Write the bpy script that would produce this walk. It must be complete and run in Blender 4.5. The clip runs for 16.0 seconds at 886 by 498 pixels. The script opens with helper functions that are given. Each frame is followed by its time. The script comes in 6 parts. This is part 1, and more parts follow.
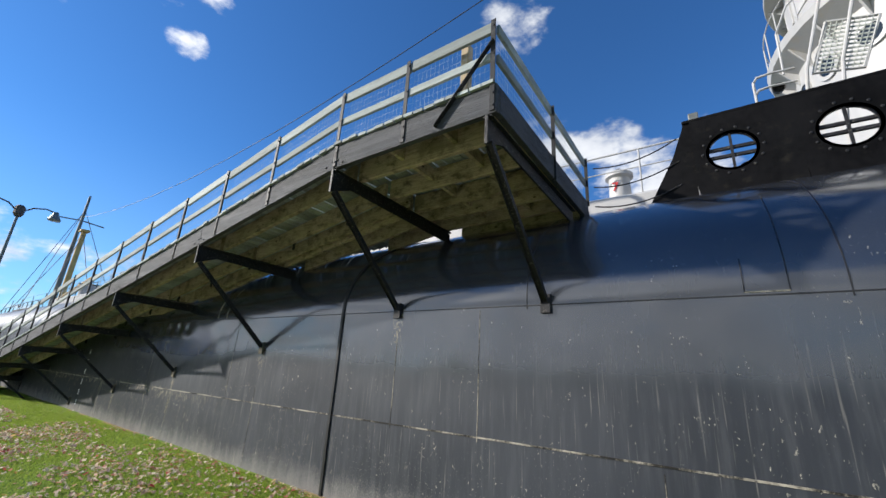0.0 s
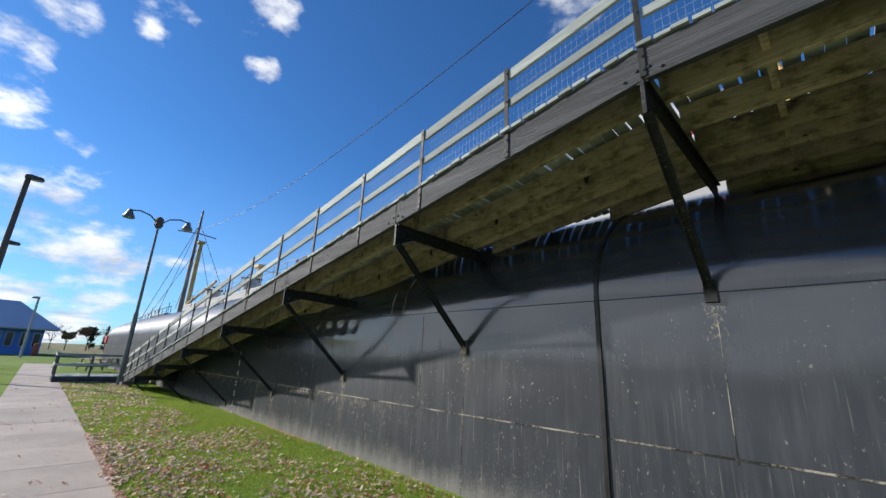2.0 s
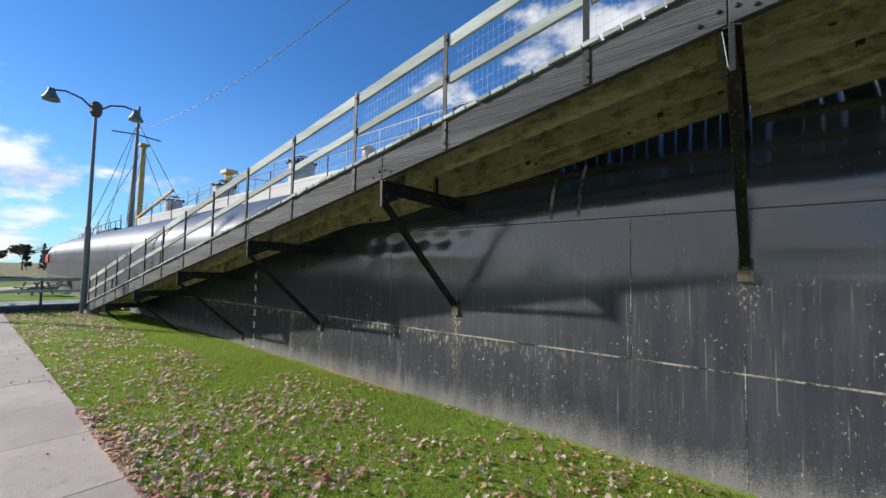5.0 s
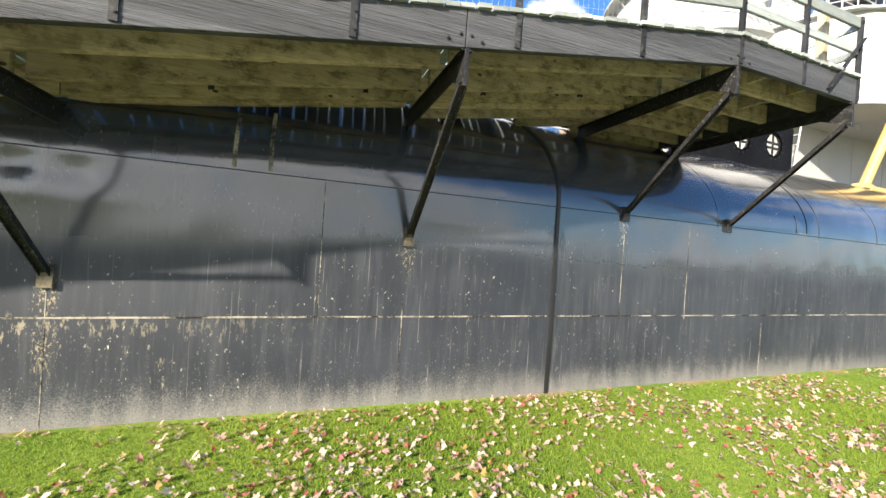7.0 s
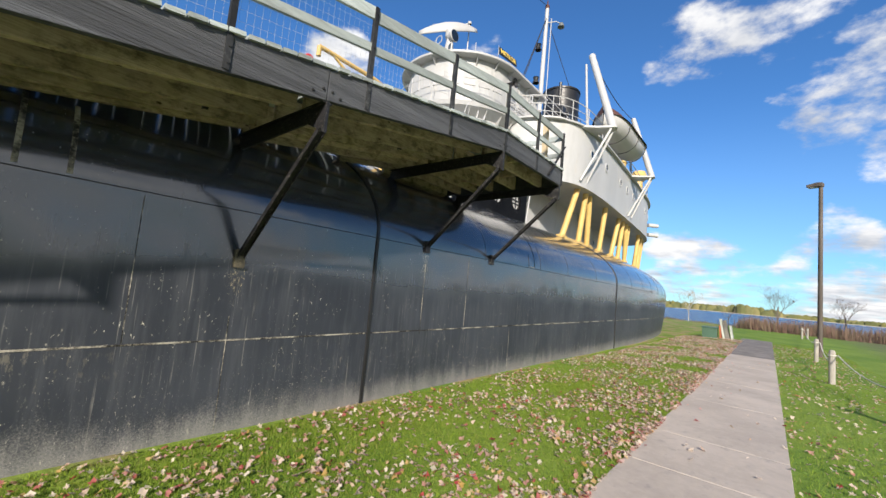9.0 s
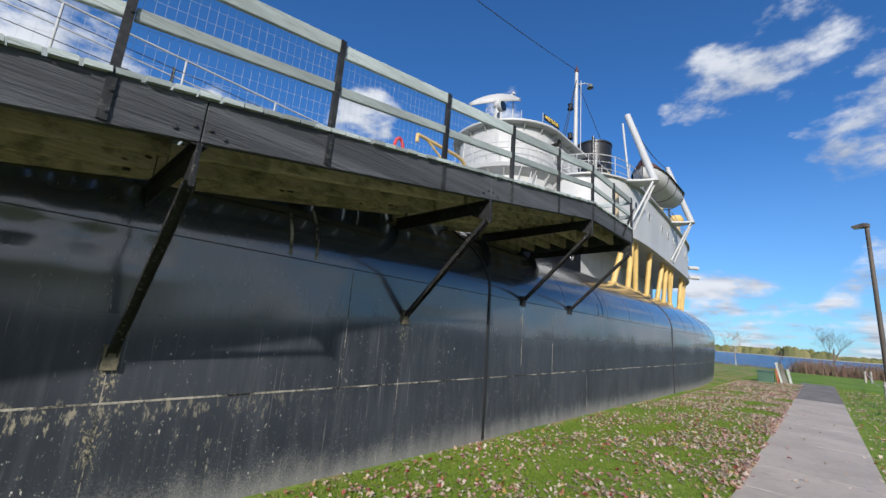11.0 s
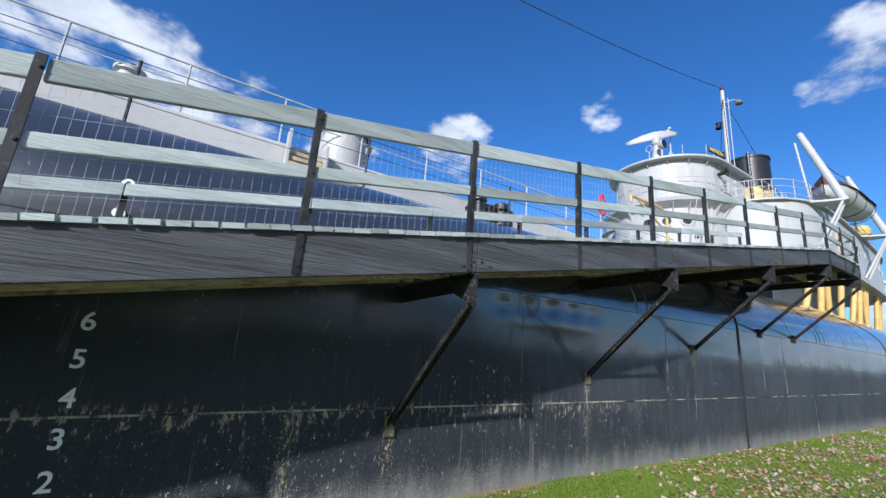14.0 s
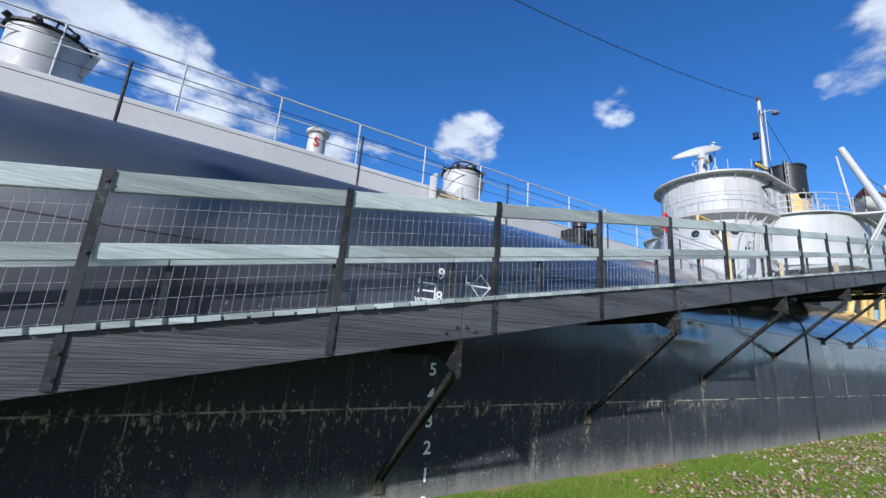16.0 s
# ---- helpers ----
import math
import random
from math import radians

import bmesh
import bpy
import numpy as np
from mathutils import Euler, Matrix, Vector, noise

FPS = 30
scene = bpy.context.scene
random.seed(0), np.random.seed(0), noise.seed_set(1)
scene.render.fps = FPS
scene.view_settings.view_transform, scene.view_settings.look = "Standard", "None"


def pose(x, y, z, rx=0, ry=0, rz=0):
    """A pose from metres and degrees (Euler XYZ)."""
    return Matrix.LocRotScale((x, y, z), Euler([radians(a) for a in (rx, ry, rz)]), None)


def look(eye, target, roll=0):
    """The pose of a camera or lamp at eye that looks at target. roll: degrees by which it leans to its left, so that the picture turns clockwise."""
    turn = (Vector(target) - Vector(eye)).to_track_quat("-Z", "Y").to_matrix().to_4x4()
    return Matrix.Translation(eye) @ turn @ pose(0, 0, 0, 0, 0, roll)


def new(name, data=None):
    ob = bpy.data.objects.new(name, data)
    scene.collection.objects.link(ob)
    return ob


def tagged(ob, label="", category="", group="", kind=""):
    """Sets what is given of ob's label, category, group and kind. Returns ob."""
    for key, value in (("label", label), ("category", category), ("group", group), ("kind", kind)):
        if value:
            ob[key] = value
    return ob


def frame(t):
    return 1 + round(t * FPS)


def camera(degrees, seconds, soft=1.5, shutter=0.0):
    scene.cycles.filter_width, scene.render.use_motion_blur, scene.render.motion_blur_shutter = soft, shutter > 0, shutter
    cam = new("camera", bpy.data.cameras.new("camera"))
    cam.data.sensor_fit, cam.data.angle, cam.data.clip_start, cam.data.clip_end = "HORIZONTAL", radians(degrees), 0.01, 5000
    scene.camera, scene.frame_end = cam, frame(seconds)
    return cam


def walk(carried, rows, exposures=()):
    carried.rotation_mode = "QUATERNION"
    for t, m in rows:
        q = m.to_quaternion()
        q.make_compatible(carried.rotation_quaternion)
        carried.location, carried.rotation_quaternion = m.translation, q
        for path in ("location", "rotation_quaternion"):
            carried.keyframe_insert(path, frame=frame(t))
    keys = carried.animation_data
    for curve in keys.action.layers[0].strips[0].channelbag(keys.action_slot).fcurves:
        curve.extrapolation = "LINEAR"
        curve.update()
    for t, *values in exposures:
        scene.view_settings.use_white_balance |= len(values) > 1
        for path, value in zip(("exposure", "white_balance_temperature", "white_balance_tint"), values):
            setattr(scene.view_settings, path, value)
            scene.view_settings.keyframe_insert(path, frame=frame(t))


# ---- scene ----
cam = camera(96.9, 16.0)
PATH = [
    (0, (-0.042, -0.055, 1.716), (-1.146, 1.506, 2.301), 3.2),
    (0.5, (-0.801, -0.159, 1.736), (-2.084, 1.268, 2.301), 2.7),
    (1, (-1.534, -0.208, 1.69), (-2.89, 1.148, 2.258), 2.8),
    (1.5, (-2.286, -0.254, 1.717), (-3.658, 1.093, 2.27), 2.5),
    (2, (-3.036, -0.349, 1.725), (-4.41, 1.0, 2.267), 2.5),
    (2.5, (-3.801, -0.399, 1.733), (-5.179, 0.948, 2.269), 2.3),
    (3, (-4.597, -0.435, 1.712), (-5.974, 0.91, 2.255), 2.7),
    (3.2, (-4.886, -0.469, 1.726), (-6.267, 0.881, 2.244), 2.3),
    (5.3, (-7.406, -0.253, 1.875), (-8.573, 1.371, 1.897), 2.4),
    (5.5, (-7.576, -0.206, 1.843), (-8.527, 1.553, 1.845), 2.6),
    (6, (-7.971, -0.028, 1.873), (-8.044, 1.97, 1.832), 2.8),
    (6.5, (-8.228, -0.073, 1.822), (-7.787, 1.877, 1.804), 3.9),
    (7, (-8.5, -0.283, 1.851), (-7.816, 1.596, 1.832), 3.9),
    (7.5, (-8.678, -0.426, 1.887), (-7.692, 1.314, 1.851), 3.7),
    (8, (-8.905, -0.546, 1.897), (-7.621, 0.987, 1.858), 3.8),
    (8.2, (-8.994, -0.568, 1.825), (-7.617, 0.882, 1.815), 3.8),
    (10.3, (-10.308, -0.465, 1.847), (-8.756, 0.738, 2.223), 4.2),
    (10.5, (-10.549, -0.419, 1.821), (-9.029, 0.823, 2.204), 3.7),
    (11, (-11.329, -0.222, 1.795), (-9.915, 1.135, 2.191), 4.5),
    (11.5, (-12.182, -0.152, 1.786), (-10.966, 1.384, 2.19), 4.3),
    (12, (-12.991, -0.198, 1.738), (-12.024, 1.5, 2.168), 4.2),
    (12.5, (-13.871, -0.113, 1.733), (-13.07, 1.667, 2.169), 4.1),
    (13, (-14.662, -0.036, 1.76), (-13.85, 1.737, 2.202), 4.3),
    (13.5, (-15.43, 0.011, 1.729), (-14.509, 1.729, 2.178), 4.5),
    (14, (-16.266, -0.024, 1.703), (-15.255, 1.64, 2.16), 4.4),
    (14.5, (-17.119, 0.006, 1.694), (-16.072, 1.649, 2.148), 4.5),
    (15, (-17.962, -0.049, 1.716), (-16.931, 1.605, 2.165), 4.5),
    (15.5, (-18.756, -0.07, 1.719), (-17.76, 1.607, 2.163), 4.5),
    (16, (-19.555, -0.134, 1.731), (-18.59, 1.56, 2.174), 4.5),
]
EXPOSURES = [(0.0, 0.62, 6350, 10), (1.0, 0.52, 6350, 10), (3.2, 0.45, 6350, 10), (5.3, 0.65, 6450, 10), (5.7, 1.2, 6800, 10), (6.1, 1.75, 7150, 10), (7.3, 1.55, 7150, 10), (8.2, 1.08, 7150, 10), (9.2, 0.7, 6700, 10), (10.3, 0.36, 6300, 10), (11.8, 0.56, 6050, 10), (13.0, 0.75, 5900, 10), (14.2, 0.54, 5750, 10), (15.3, 0.45, 5700, 10), (16.0, 0.5, 5700, 10)]
walk(cam, [(t, look(eye, target, roll)) for t, eye, target, roll in PATH], EXPOSURES)

# ---- world, sun ----
SUN_EL, SUN_AZ = radians(26), radians(214)      # the sun stands over the -x, -y side
sun_from = Vector((math.cos(SUN_EL) * math.cos(SUN_AZ), math.cos(SUN_EL) * math.sin(SUN_AZ), math.sin(SUN_EL)))
sun = new("sun", bpy.data.lights.new("sun", "SUN"))
sun.data.energy, sun.data.angle, sun.data.color = 4.3, radians(1.4), (1.0, 0.93, 0.84)
sun.matrix_world = look(sun_from * 100, (0, 0, 0))


class Nodes:
    """A small writer of node trees."""

    def __init__(self, tree):
        self.t = tree
        self.t.nodes.clear()

    def n(self, kind, **sets):
        node = self.t.nodes.new("ShaderNode" + kind)
        for key, value in sets.items():
            self.put(node.inputs[key.replace("_", " ")], value)
        return node

    def put(self, socket, value):
        if isinstance(value, bpy.types.NodeSocket):
            self.t.links.new(value, socket)
        elif isinstance(value, bpy.types.Node):
            self.t.links.new(value.outputs[0], socket)
        elif isinstance(value, (tuple, list)) and len(value) == 3 and socket.type == "RGBA":
            socket.default_value = (*value, 1)
        else:
            socket.default_value = value

    def math(self, op, a, b=0.0, c=None):
        node = self.t.nodes.new("ShaderNodeMath")
        node.operation = op
        self.put(node.inputs[0], a)
        self.put(node.inputs[1], b)
        if c is not None:
            self.put(node.inputs[2], c)
        return node.outputs[0]

    def vmath(self, op, a, b):
        node = self.t.nodes.new("ShaderNodeVectorMath")
        node.operation = op
        self.put(node.inputs[0], a)
        self.put(node.inputs[1], b)
        return node.outputs["Value"] if op in ("DOT_PRODUCT", "LENGTH", "DISTANCE") else node.outputs[0]

    def ramp(self, fac, lo, hi, a=0.0, b=1.0):
        node = self.t.nodes.new("ShaderNodeMapRange")
        node.interpolation_type = "SMOOTHSTEP"
        for i, v in enumerate((fac, lo, hi, a, b)):
            self.put(node.inputs[i], v)
        return node.outputs[0]

    def mix(self, fac, a, b, kind="MIX"):
        node = self.t.nodes.new("ShaderNodeMixRGB")
        node.blend_type = kind
        self.put(node.inputs[0], fac)
        self.put(node.inputs[1], a)
        self.put(node.inputs[2], b)
        return node.outputs[0]

    def noise(self, vec, scale, detail=4.0, rough=0.55):
        node = self.t.nodes.new("ShaderNodeTexNoise")
        self.put(node.inputs["Vector"], vec)
        self.put(node.inputs["Scale"], scale)
        self.put(node.inputs["Detail"], detail)
        self.put(node.inputs["Roughness"], rough)
        return node.outputs[0]

    def voronoi(self, vec, scale):
        node = self.t.nodes.new("ShaderNodeTexVoronoi")
        self.put(node.inputs["Vector"], vec)
        self.put(node.inputs["Scale"], scale)
        return node.outputs[0]

    def stretched(self, vec, scale):
        node = self.t.nodes.new("ShaderNodeMapping")
        self.put(node.inputs["Vector"], vec)
        node.inputs["Scale"].default_value = scale
        return node.outputs[0]


world = bpy.data.worlds.new("sky")
scene.world = world
world.use_nodes = True
W = Nodes(world.node_tree)
sky = W.t.nodes.new("ShaderNodeTexSky")
sky.sky_type, sky.sun_disc = "NISHITA", False
sky.sun_elevation, sky.sun_rotation = SUN_EL, radians(90) - SUN_AZ
sky.air_density, sky.dust_density, sky.ozone_density = 1.0, 0.15, 2.5
way = W.t.nodes.new("ShaderNodeTexCoord").outputs["Generated"]
split = W.t.nodes.new("ShaderNodeSeparateXYZ")
W.put(split.inputs[0], way)
up = split.outputs[2]
# Drifting fair-weather cumulus: noise on a flat layer, seen in perspective, and a finer one on the dome
lift = W.math("ADD", W.math("MAXIMUM", up, 0.0), 0.10)
flat = W.t.nodes.new("ShaderNodeCombineXYZ")
W.put(flat.inputs[0], W.math("DIVIDE", split.outputs[0], lift))
W.put(flat.inputs[1], W.math("DIVIDE", split.outputs[1], lift))
flat.inputs[2].default_value = 3.7
broad_puff = W.noise(flat.outputs[0], 0.9, 8.0, 0.62)
dome_puff = W.noise(W.stretched(way, (1, 1, 1.9)), 7.0, 8.0, 0.58)
puff = W.math("ADD", W.math("MULTIPLY", broad_puff, 0.85), W.math("MULTIPLY", dome_puff, 1.9))
puff = W.math("SUBTRACT", puff, 0.955)


def heading(az, el):
    return Vector((math.cos(radians(el)) * math.cos(radians(az)), math.cos(radians(el)) * math.sin(radians(az)), math.sin(radians(el))))


# Where the clouds stand: azimuth, elevation, size in degrees, density
CLOUDS = [(165, 35.7, 2.0, 0.24), (165.2, 41, 3.4, 0.24), (-170.5, 27.3, 3.4, 0.28), (-174.6, 33.0, 2.6, 0.20), (178, 37, 3.4, 0.27), (-178, 10, 9, 0.33), (178, 6, 8, 0.33), (168, 5, 8, 0.26), (-168, 9, 9, 0.30),
          (115, 46.5, 4, 0.22), (129, 25.5, 4.5, 0.26), (8, 30.5, 5.0, 0.30), (0, 31.5, 5.5, 0.32), (-5, 21.8, 5.2, 0.50), (-10, 24, 6, 0.50), (-11, 19, 5, 0.42), (7.8, 30.2, 3, 0.30), (-5.9, 8.8, 3.0, 0.46), (57.6, 27.4, 4.8, 0.46), (92, 25.5, 6, 0.36), (35.5, 32.0, 2.6, 0.26),
          (100, 28.5, 5.4, 0.36), (108, 27.5, 6, 0.34), (114, 27, 7, 0.34), (-178, 20, 2.0, 0.20), (174, 25, 2, 0.22), (75, 23.5, 5, 0.34),
          (7, 3.6, 6, 0.40), (-6, 4.3, 6, 0.40), (-78, 9, 20, 0.55), (-105, 10, 26, 0.70), (-140, 10, 28, 0.60)]
near_cloud = -0.24
for az, el, size, dense in CLOUDS:
    dot = W.vmath("DOT_PRODUCT", way, heading(az, el))
    blob = W.ramp(dot, math.cos(radians(size * 1.6)), math.cos(radians(size * 0.1)), -0.24, dense + 0.07)
    near_cloud = W.math("MAXIMUM", near_cloud, blob)
low = W.ramp(up, 0.17, 0.03, -0.24, 0.46)             # the bank over the horizon
cover = W.math("ADD", puff, W.math("MAXIMUM", near_cloud, low))
veil = W.ramp(cover, 0.68, 1.06)
shade = W.ramp(W.math("ADD", W.math("MULTIPLY", W.noise(flat.outputs[0], 1.6, 5.0), 0.6), W.math("MULTIPLY", dome_puff, 0.4)), 0.36, 0.62)
glow = W.ramp(W.vmath("DOT_PRODUCT", way, sun_from), 0.55, 1.0, 0.9, 1.35)      # clouds near the sun are brighter
cloud_col = W.mix(1.0, W.mix(shade, (3.9, 4.4, 5.4), (9.0, 9.2, 9.6)), glow, "MULTIPLY")
deep = W.mix(1.0, sky.outputs[0], (0.48, 0.94, 1.42), "MULTIPLY")
deep = W.mix(W.ramp(up, 0.45, 0.02, 0.0, 0.26), deep, (4.3, 6.2, 8.6))   # paler towards the horizon
total = W.mix(veil, deep, cloud_col)
back = W.n("Background", Color=total, Strength=0.076)
out = W.t.nodes.new("ShaderNodeOutputWorld")
W.put(out.inputs[0], back)

# ---- materials ----


def material(name, colour, rough=0.6, metal=0.0, vary=0.25, scale=6.0, grain=(1, 1, 1), bump=0.15, bump_scale=60.0, spec=0.5, contrast=0.14, dirt=None, island=False, obj=False, coat=0.0):
    """A painted, wooden, stone or metal surface: two scales of variation, optional dirt and relief."""
    m = bpy.data.materials.new(name)
    m.use_nodes = True
    N = Nodes(m.node_tree)
    pos = N.t.nodes.new("ShaderNodeTexCoord").outputs["Object"]
    geo = N.t.nodes.new("ShaderNodeNewGeometry")
    vec = N.stretched(geo.outputs["Position"], grain)
    big = N.noise(vec, scale * 0.25, 3)
    small = N.noise(vec, scale * 3, 5, 0.65)
    both = N.math("ADD", N.math("MULTIPLY", big, 0.6), N.math("MULTIPLY", small, 0.4))
    lo = tuple(c * (1 - vary) for c in colour)
    hi = tuple(min(1, c * (1 + vary)) for c in colour)
    col = N.mix(N.ramp(both, 0.5 - contrast, 0.5 + contrast), lo, hi)
    if island or obj:
        rnd = geo.outputs["Random Per Island"] if island else N.t.nodes.new("ShaderNodeObjectInfo").outputs["Random"]
        hsv = N.t.nodes.new("ShaderNodeHueSaturation")
        spread = 0.27 if obj is True or island is True else obj or island
        N.put(hsv.inputs["Value"], N.ramp(rnd, 0, 1, 1 - spread, 1 + spread))
        N.put(hsv.inputs["Color"], col)
        col = hsv.outputs[0]
    if dirt:
        spots = N.ramp(N.noise(vec, scale * 1.3, 6, 0.7), 0.55, 0.72)
        col = N.mix(spots, col, dirt)
    bsdf = N.n("BsdfPrincipled", Base_Color=col, Metallic=metal, Roughness=N.ramp(small, 0.3, 0.7, max(0.03, rough - 0.1), min(1, rough + 0.1)))
    bsdf.inputs["Specular IOR Level"].default_value = spec
    bsdf.inputs["Coat Weight"].default_value = coat
    if bump:
        b = N.n("Bump", Strength=bump, Distance=0.02, Height=N.noise(vec, bump_scale, 4, 0.6))
        N.put(bsdf.inputs["Normal"], b)
    o = N.t.nodes.new("ShaderNodeOutputMaterial")
    N.put(o.inputs[0], bsdf)
    return m


def hull_material():
    """Glossy black ship's paint: wash streaks, pale lichen specks, soil splash along the foot."""
    m = bpy.data.materials.new("hull_black_paint")
    m.use_nodes = True
    N = Nodes(m.node_tree)
    pos = N.t.nodes.new("ShaderNodeNewGeometry").outputs["Position"]
    s = N.t.nodes.new("ShaderNodeSeparateXYZ")
    N.put(s.inputs[0], pos)
    z = s.outputs[2]
    broad = N.noise(pos, 0.6, 3)
    col = N.mix(N.ramp(broad, 0.35, 0.65), (0.022, 0.026, 0.034), (0.036, 0.041, 0.051))
    gangway_shade = N.math("MULTIPLY", N.ramp(N.math("ADD", s.outputs[0], N.math("MULTIPLY", broad, 2.0)), -8.5, -12.5), N.ramp(N.math("ADD", z, broad), 3.0, 2.3))   # gangway shade put into the colour: darker low down towards the bow
    col = N.mix(gangway_shade, col, (0.023, 0.027, 0.034))
    chalk = N.ramp(N.noise(N.stretched(pos, (3.4, 3.4, 0.30)), 3.0, 6, 0.68), 0.42, 0.75)
    lower = N.ramp(z, 2.6, 1.3)
    col = N.mix(N.math("MULTIPLY", chalk, N.math("MULTIPLY", N.math("MULTIPLY", lower, N.ramp(s.outputs[0], -14.5, -10.0, 0.2, 1.0)), 0.42)), col, (0.085, 0.09, 0.098))
    # narrow pale runs
    run = N.ramp(N.noise(N.stretched(pos, (26, 26, 0.6)), 1.6, 3, 0.5), 0.62, 0.72)
    run = N.math("MULTIPLY", run, N.ramp(N.noise(pos, 1.7, 3), 0.40, 0.58))
    run = N.math("MULTIPLY", run, N.ramp(z, 2.4, 1.2, 0.08, 0.6))
    col = N.mix(N.math("MULTIPLY", run, 0.7), col, (0.26, 0.25, 0.225))
    # specks of lichen and droppings
    speck = N.ramp(N.noise(N.stretched(pos, (1, 1, 0.5)), 36.0, 4, 0.6), 0.645, 0.685)
    patch = N.ramp(N.noise(N.stretched(pos, (1, 1, 0.6)), 2.1, 6, 0.75), 0.48, 0.62)
    speck = N.math("MULTIPLY", speck, N.math("MULTIPLY", patch, N.ramp(z, 2.6, 0.9, 0.35, 1.0)))
    col = N.mix(N.math("MULTIPLY", speck, 0.9), col, (0.50, 0.47, 0.38))
    blot = N.ramp(N.noise(N.stretched(pos, (1, 1, 0.4)), 9.0, 6, 0.7), 0.62, 0.70)
    course = N.math("SUBTRACT", 1.0, N.math("ABSOLUTE", N.math("MULTIPLY", N.math("SUBTRACT", z, 0.87), 7.0)))
    smear = N.ramp(N.math("ADD", N.noise(N.stretched(pos, (1, 1, 0.35)), 16.0, 5, 0.75), N.math("MULTIPLY", N.math("MAXIMUM", course, -1.0), 0.05)), 0.56, 0.645)
    smear = N.math("MULTIPLY", smear, N.math("MULTIPLY", N.ramp(s.outputs[0], -7.5, -12.0), N.ramp(z, 1.02, 0.88)))
    col = N.mix(N.math("MULTIPLY", smear, 0.8), col, (0.36, 0.315, 0.22))
    blot = N.math("MULTIPLY", blot, N.math("MULTIPLY", N.ramp(N.noise(pos, 0.9, 2), 0.5, 0.66), N.ramp(z, 1.1, 0.5)))
    col = N.mix(N.math("MULTIPLY", blot, 0.8), col, (0.36, 0.33, 0.25))
    # crusts below the bracket feet
    crust = 0.0
    for fx, fz in ((-7.26, 1.78), (-10.68, 1.15), (-14.14, 0.52), (-17.6, 0.1), (-15.25, 0.7), (-15.25, 0.2), (-10.68, 0.6), (-20.0, 0.4), (-3.92, 2.3)):
        gap = N.vmath("LENGTH", N.vmath("MULTIPLY", N.vmath("SUBTRACT", pos, (fx, 4.4, fz)), (1.0, 0.2, 0.30)), (0, 0, 0))
        crust = N.math("MAXIMUM", crust, N.ramp(gap, 0.16, 0.01))
    flake = N.ramp(N.math("ADD", N.noise(N.stretched(pos, (1, 1, 0.5)), 46.0, 6, 0.78), N.math("MULTIPLY", crust, 0.10)), 0.61, 0.68)
    crust = N.math("MULTIPLY", N.math("MULTIPLY", flake, N.ramp(crust, 0.0, 0.35)), 0.85)
    col = N.mix(crust, col, (0.34, 0.29, 0.18))
    # soil splashed up from the lawn
    edge = N.math("ADD", z, N.math("MULTIPLY", N.noise(N.stretched(pos, (3, 3, 0.8)), 2.0, 5, 0.6), -0.55))
    edge = N.math("ADD", edge, N.math("MULTIPLY", N.math("SUBTRACT", N.noise(pos, 55.0, 4, 0.75), 0.5), 0.9))
    soil = N.ramp(edge, 0.02, -0.50)
    grit = N.ramp(N.voronoi(pos, 70.0), 0.34, 0.14, 0.25, 1.0)
    fleck = N.ramp(N.noise(N.stretched(pos, (1, 1, 0.4)), 58.0, 4, 0.65), 0.625, 0.675)
    fleck = N.math("MULTIPLY", fleck, N.math("MULTIPLY", N.ramp(z, 1.0, 0.1), N.ramp(N.noise(pos, 1.3, 4), 0.36, 0.6)))
    col = N.mix(N.math("MULTIPLY", fleck, 0.85), col, (0.42, 0.39, 0.33))
    soil = N.math("MULTIPLY", soil, N.math("ADD", 0.45, N.math("MULTIPLY", grit, 0.55)))
    col = N.mix(N.math("MULTIPLY", soil, 0.9), col, (0.33, 0.315, 0.285))
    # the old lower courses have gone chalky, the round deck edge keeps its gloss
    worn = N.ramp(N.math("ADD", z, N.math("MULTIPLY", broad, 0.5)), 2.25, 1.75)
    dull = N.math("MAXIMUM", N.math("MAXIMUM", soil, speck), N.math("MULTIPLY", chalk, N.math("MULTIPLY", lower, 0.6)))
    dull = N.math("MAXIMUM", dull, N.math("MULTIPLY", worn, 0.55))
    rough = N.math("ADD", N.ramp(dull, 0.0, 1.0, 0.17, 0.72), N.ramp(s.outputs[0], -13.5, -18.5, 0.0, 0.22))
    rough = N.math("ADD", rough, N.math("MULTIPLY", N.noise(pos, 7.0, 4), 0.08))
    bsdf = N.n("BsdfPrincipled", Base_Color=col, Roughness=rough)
    # gloss drops too where the gangway's shade is painted in
    N.put(bsdf.inputs["Specular IOR Level"], N.math("MULTIPLY", N.ramp(gangway_shade, 0.0, 1.0, 0.9, 0.45), N.ramp(worn, 0.0, 1.0, 1.0, 0.5)))
    N.put(bsdf.inputs["Coat Weight"], N.math("MULTIPLY", N.ramp(gangway_shade, 0.0, 1.0, 0.55, 0.05), N.math("MULTIPLY", N.ramp(dull, 0.1, 0.5, 1.0, 0.0), N.ramp(s.outputs[0], -19.0, -14.0, 0.1, 1.0))))
    bsdf.inputs["Coat Roughness"].default_value = 0.10
    bsdf.inputs["Coat IOR"].default_value = 1.75
    h = N.math("ADD", N.math("MULTIPLY", N.noise(N.stretched(pos, (1, 1, 0.7)), 1.3, 2), 1.0), N.math("MULTIPLY", N.noise(pos, 40.0, 3), 0.012))
    b = N.n("Bump", Strength=0.35, Distance=0.03, Height=h)
    N.put(bsdf.inputs["Normal"], b)
    o = N.t.nodes.new("ShaderNodeOutputMaterial")
    N.put(o.inputs[0], bsdf)
    return m


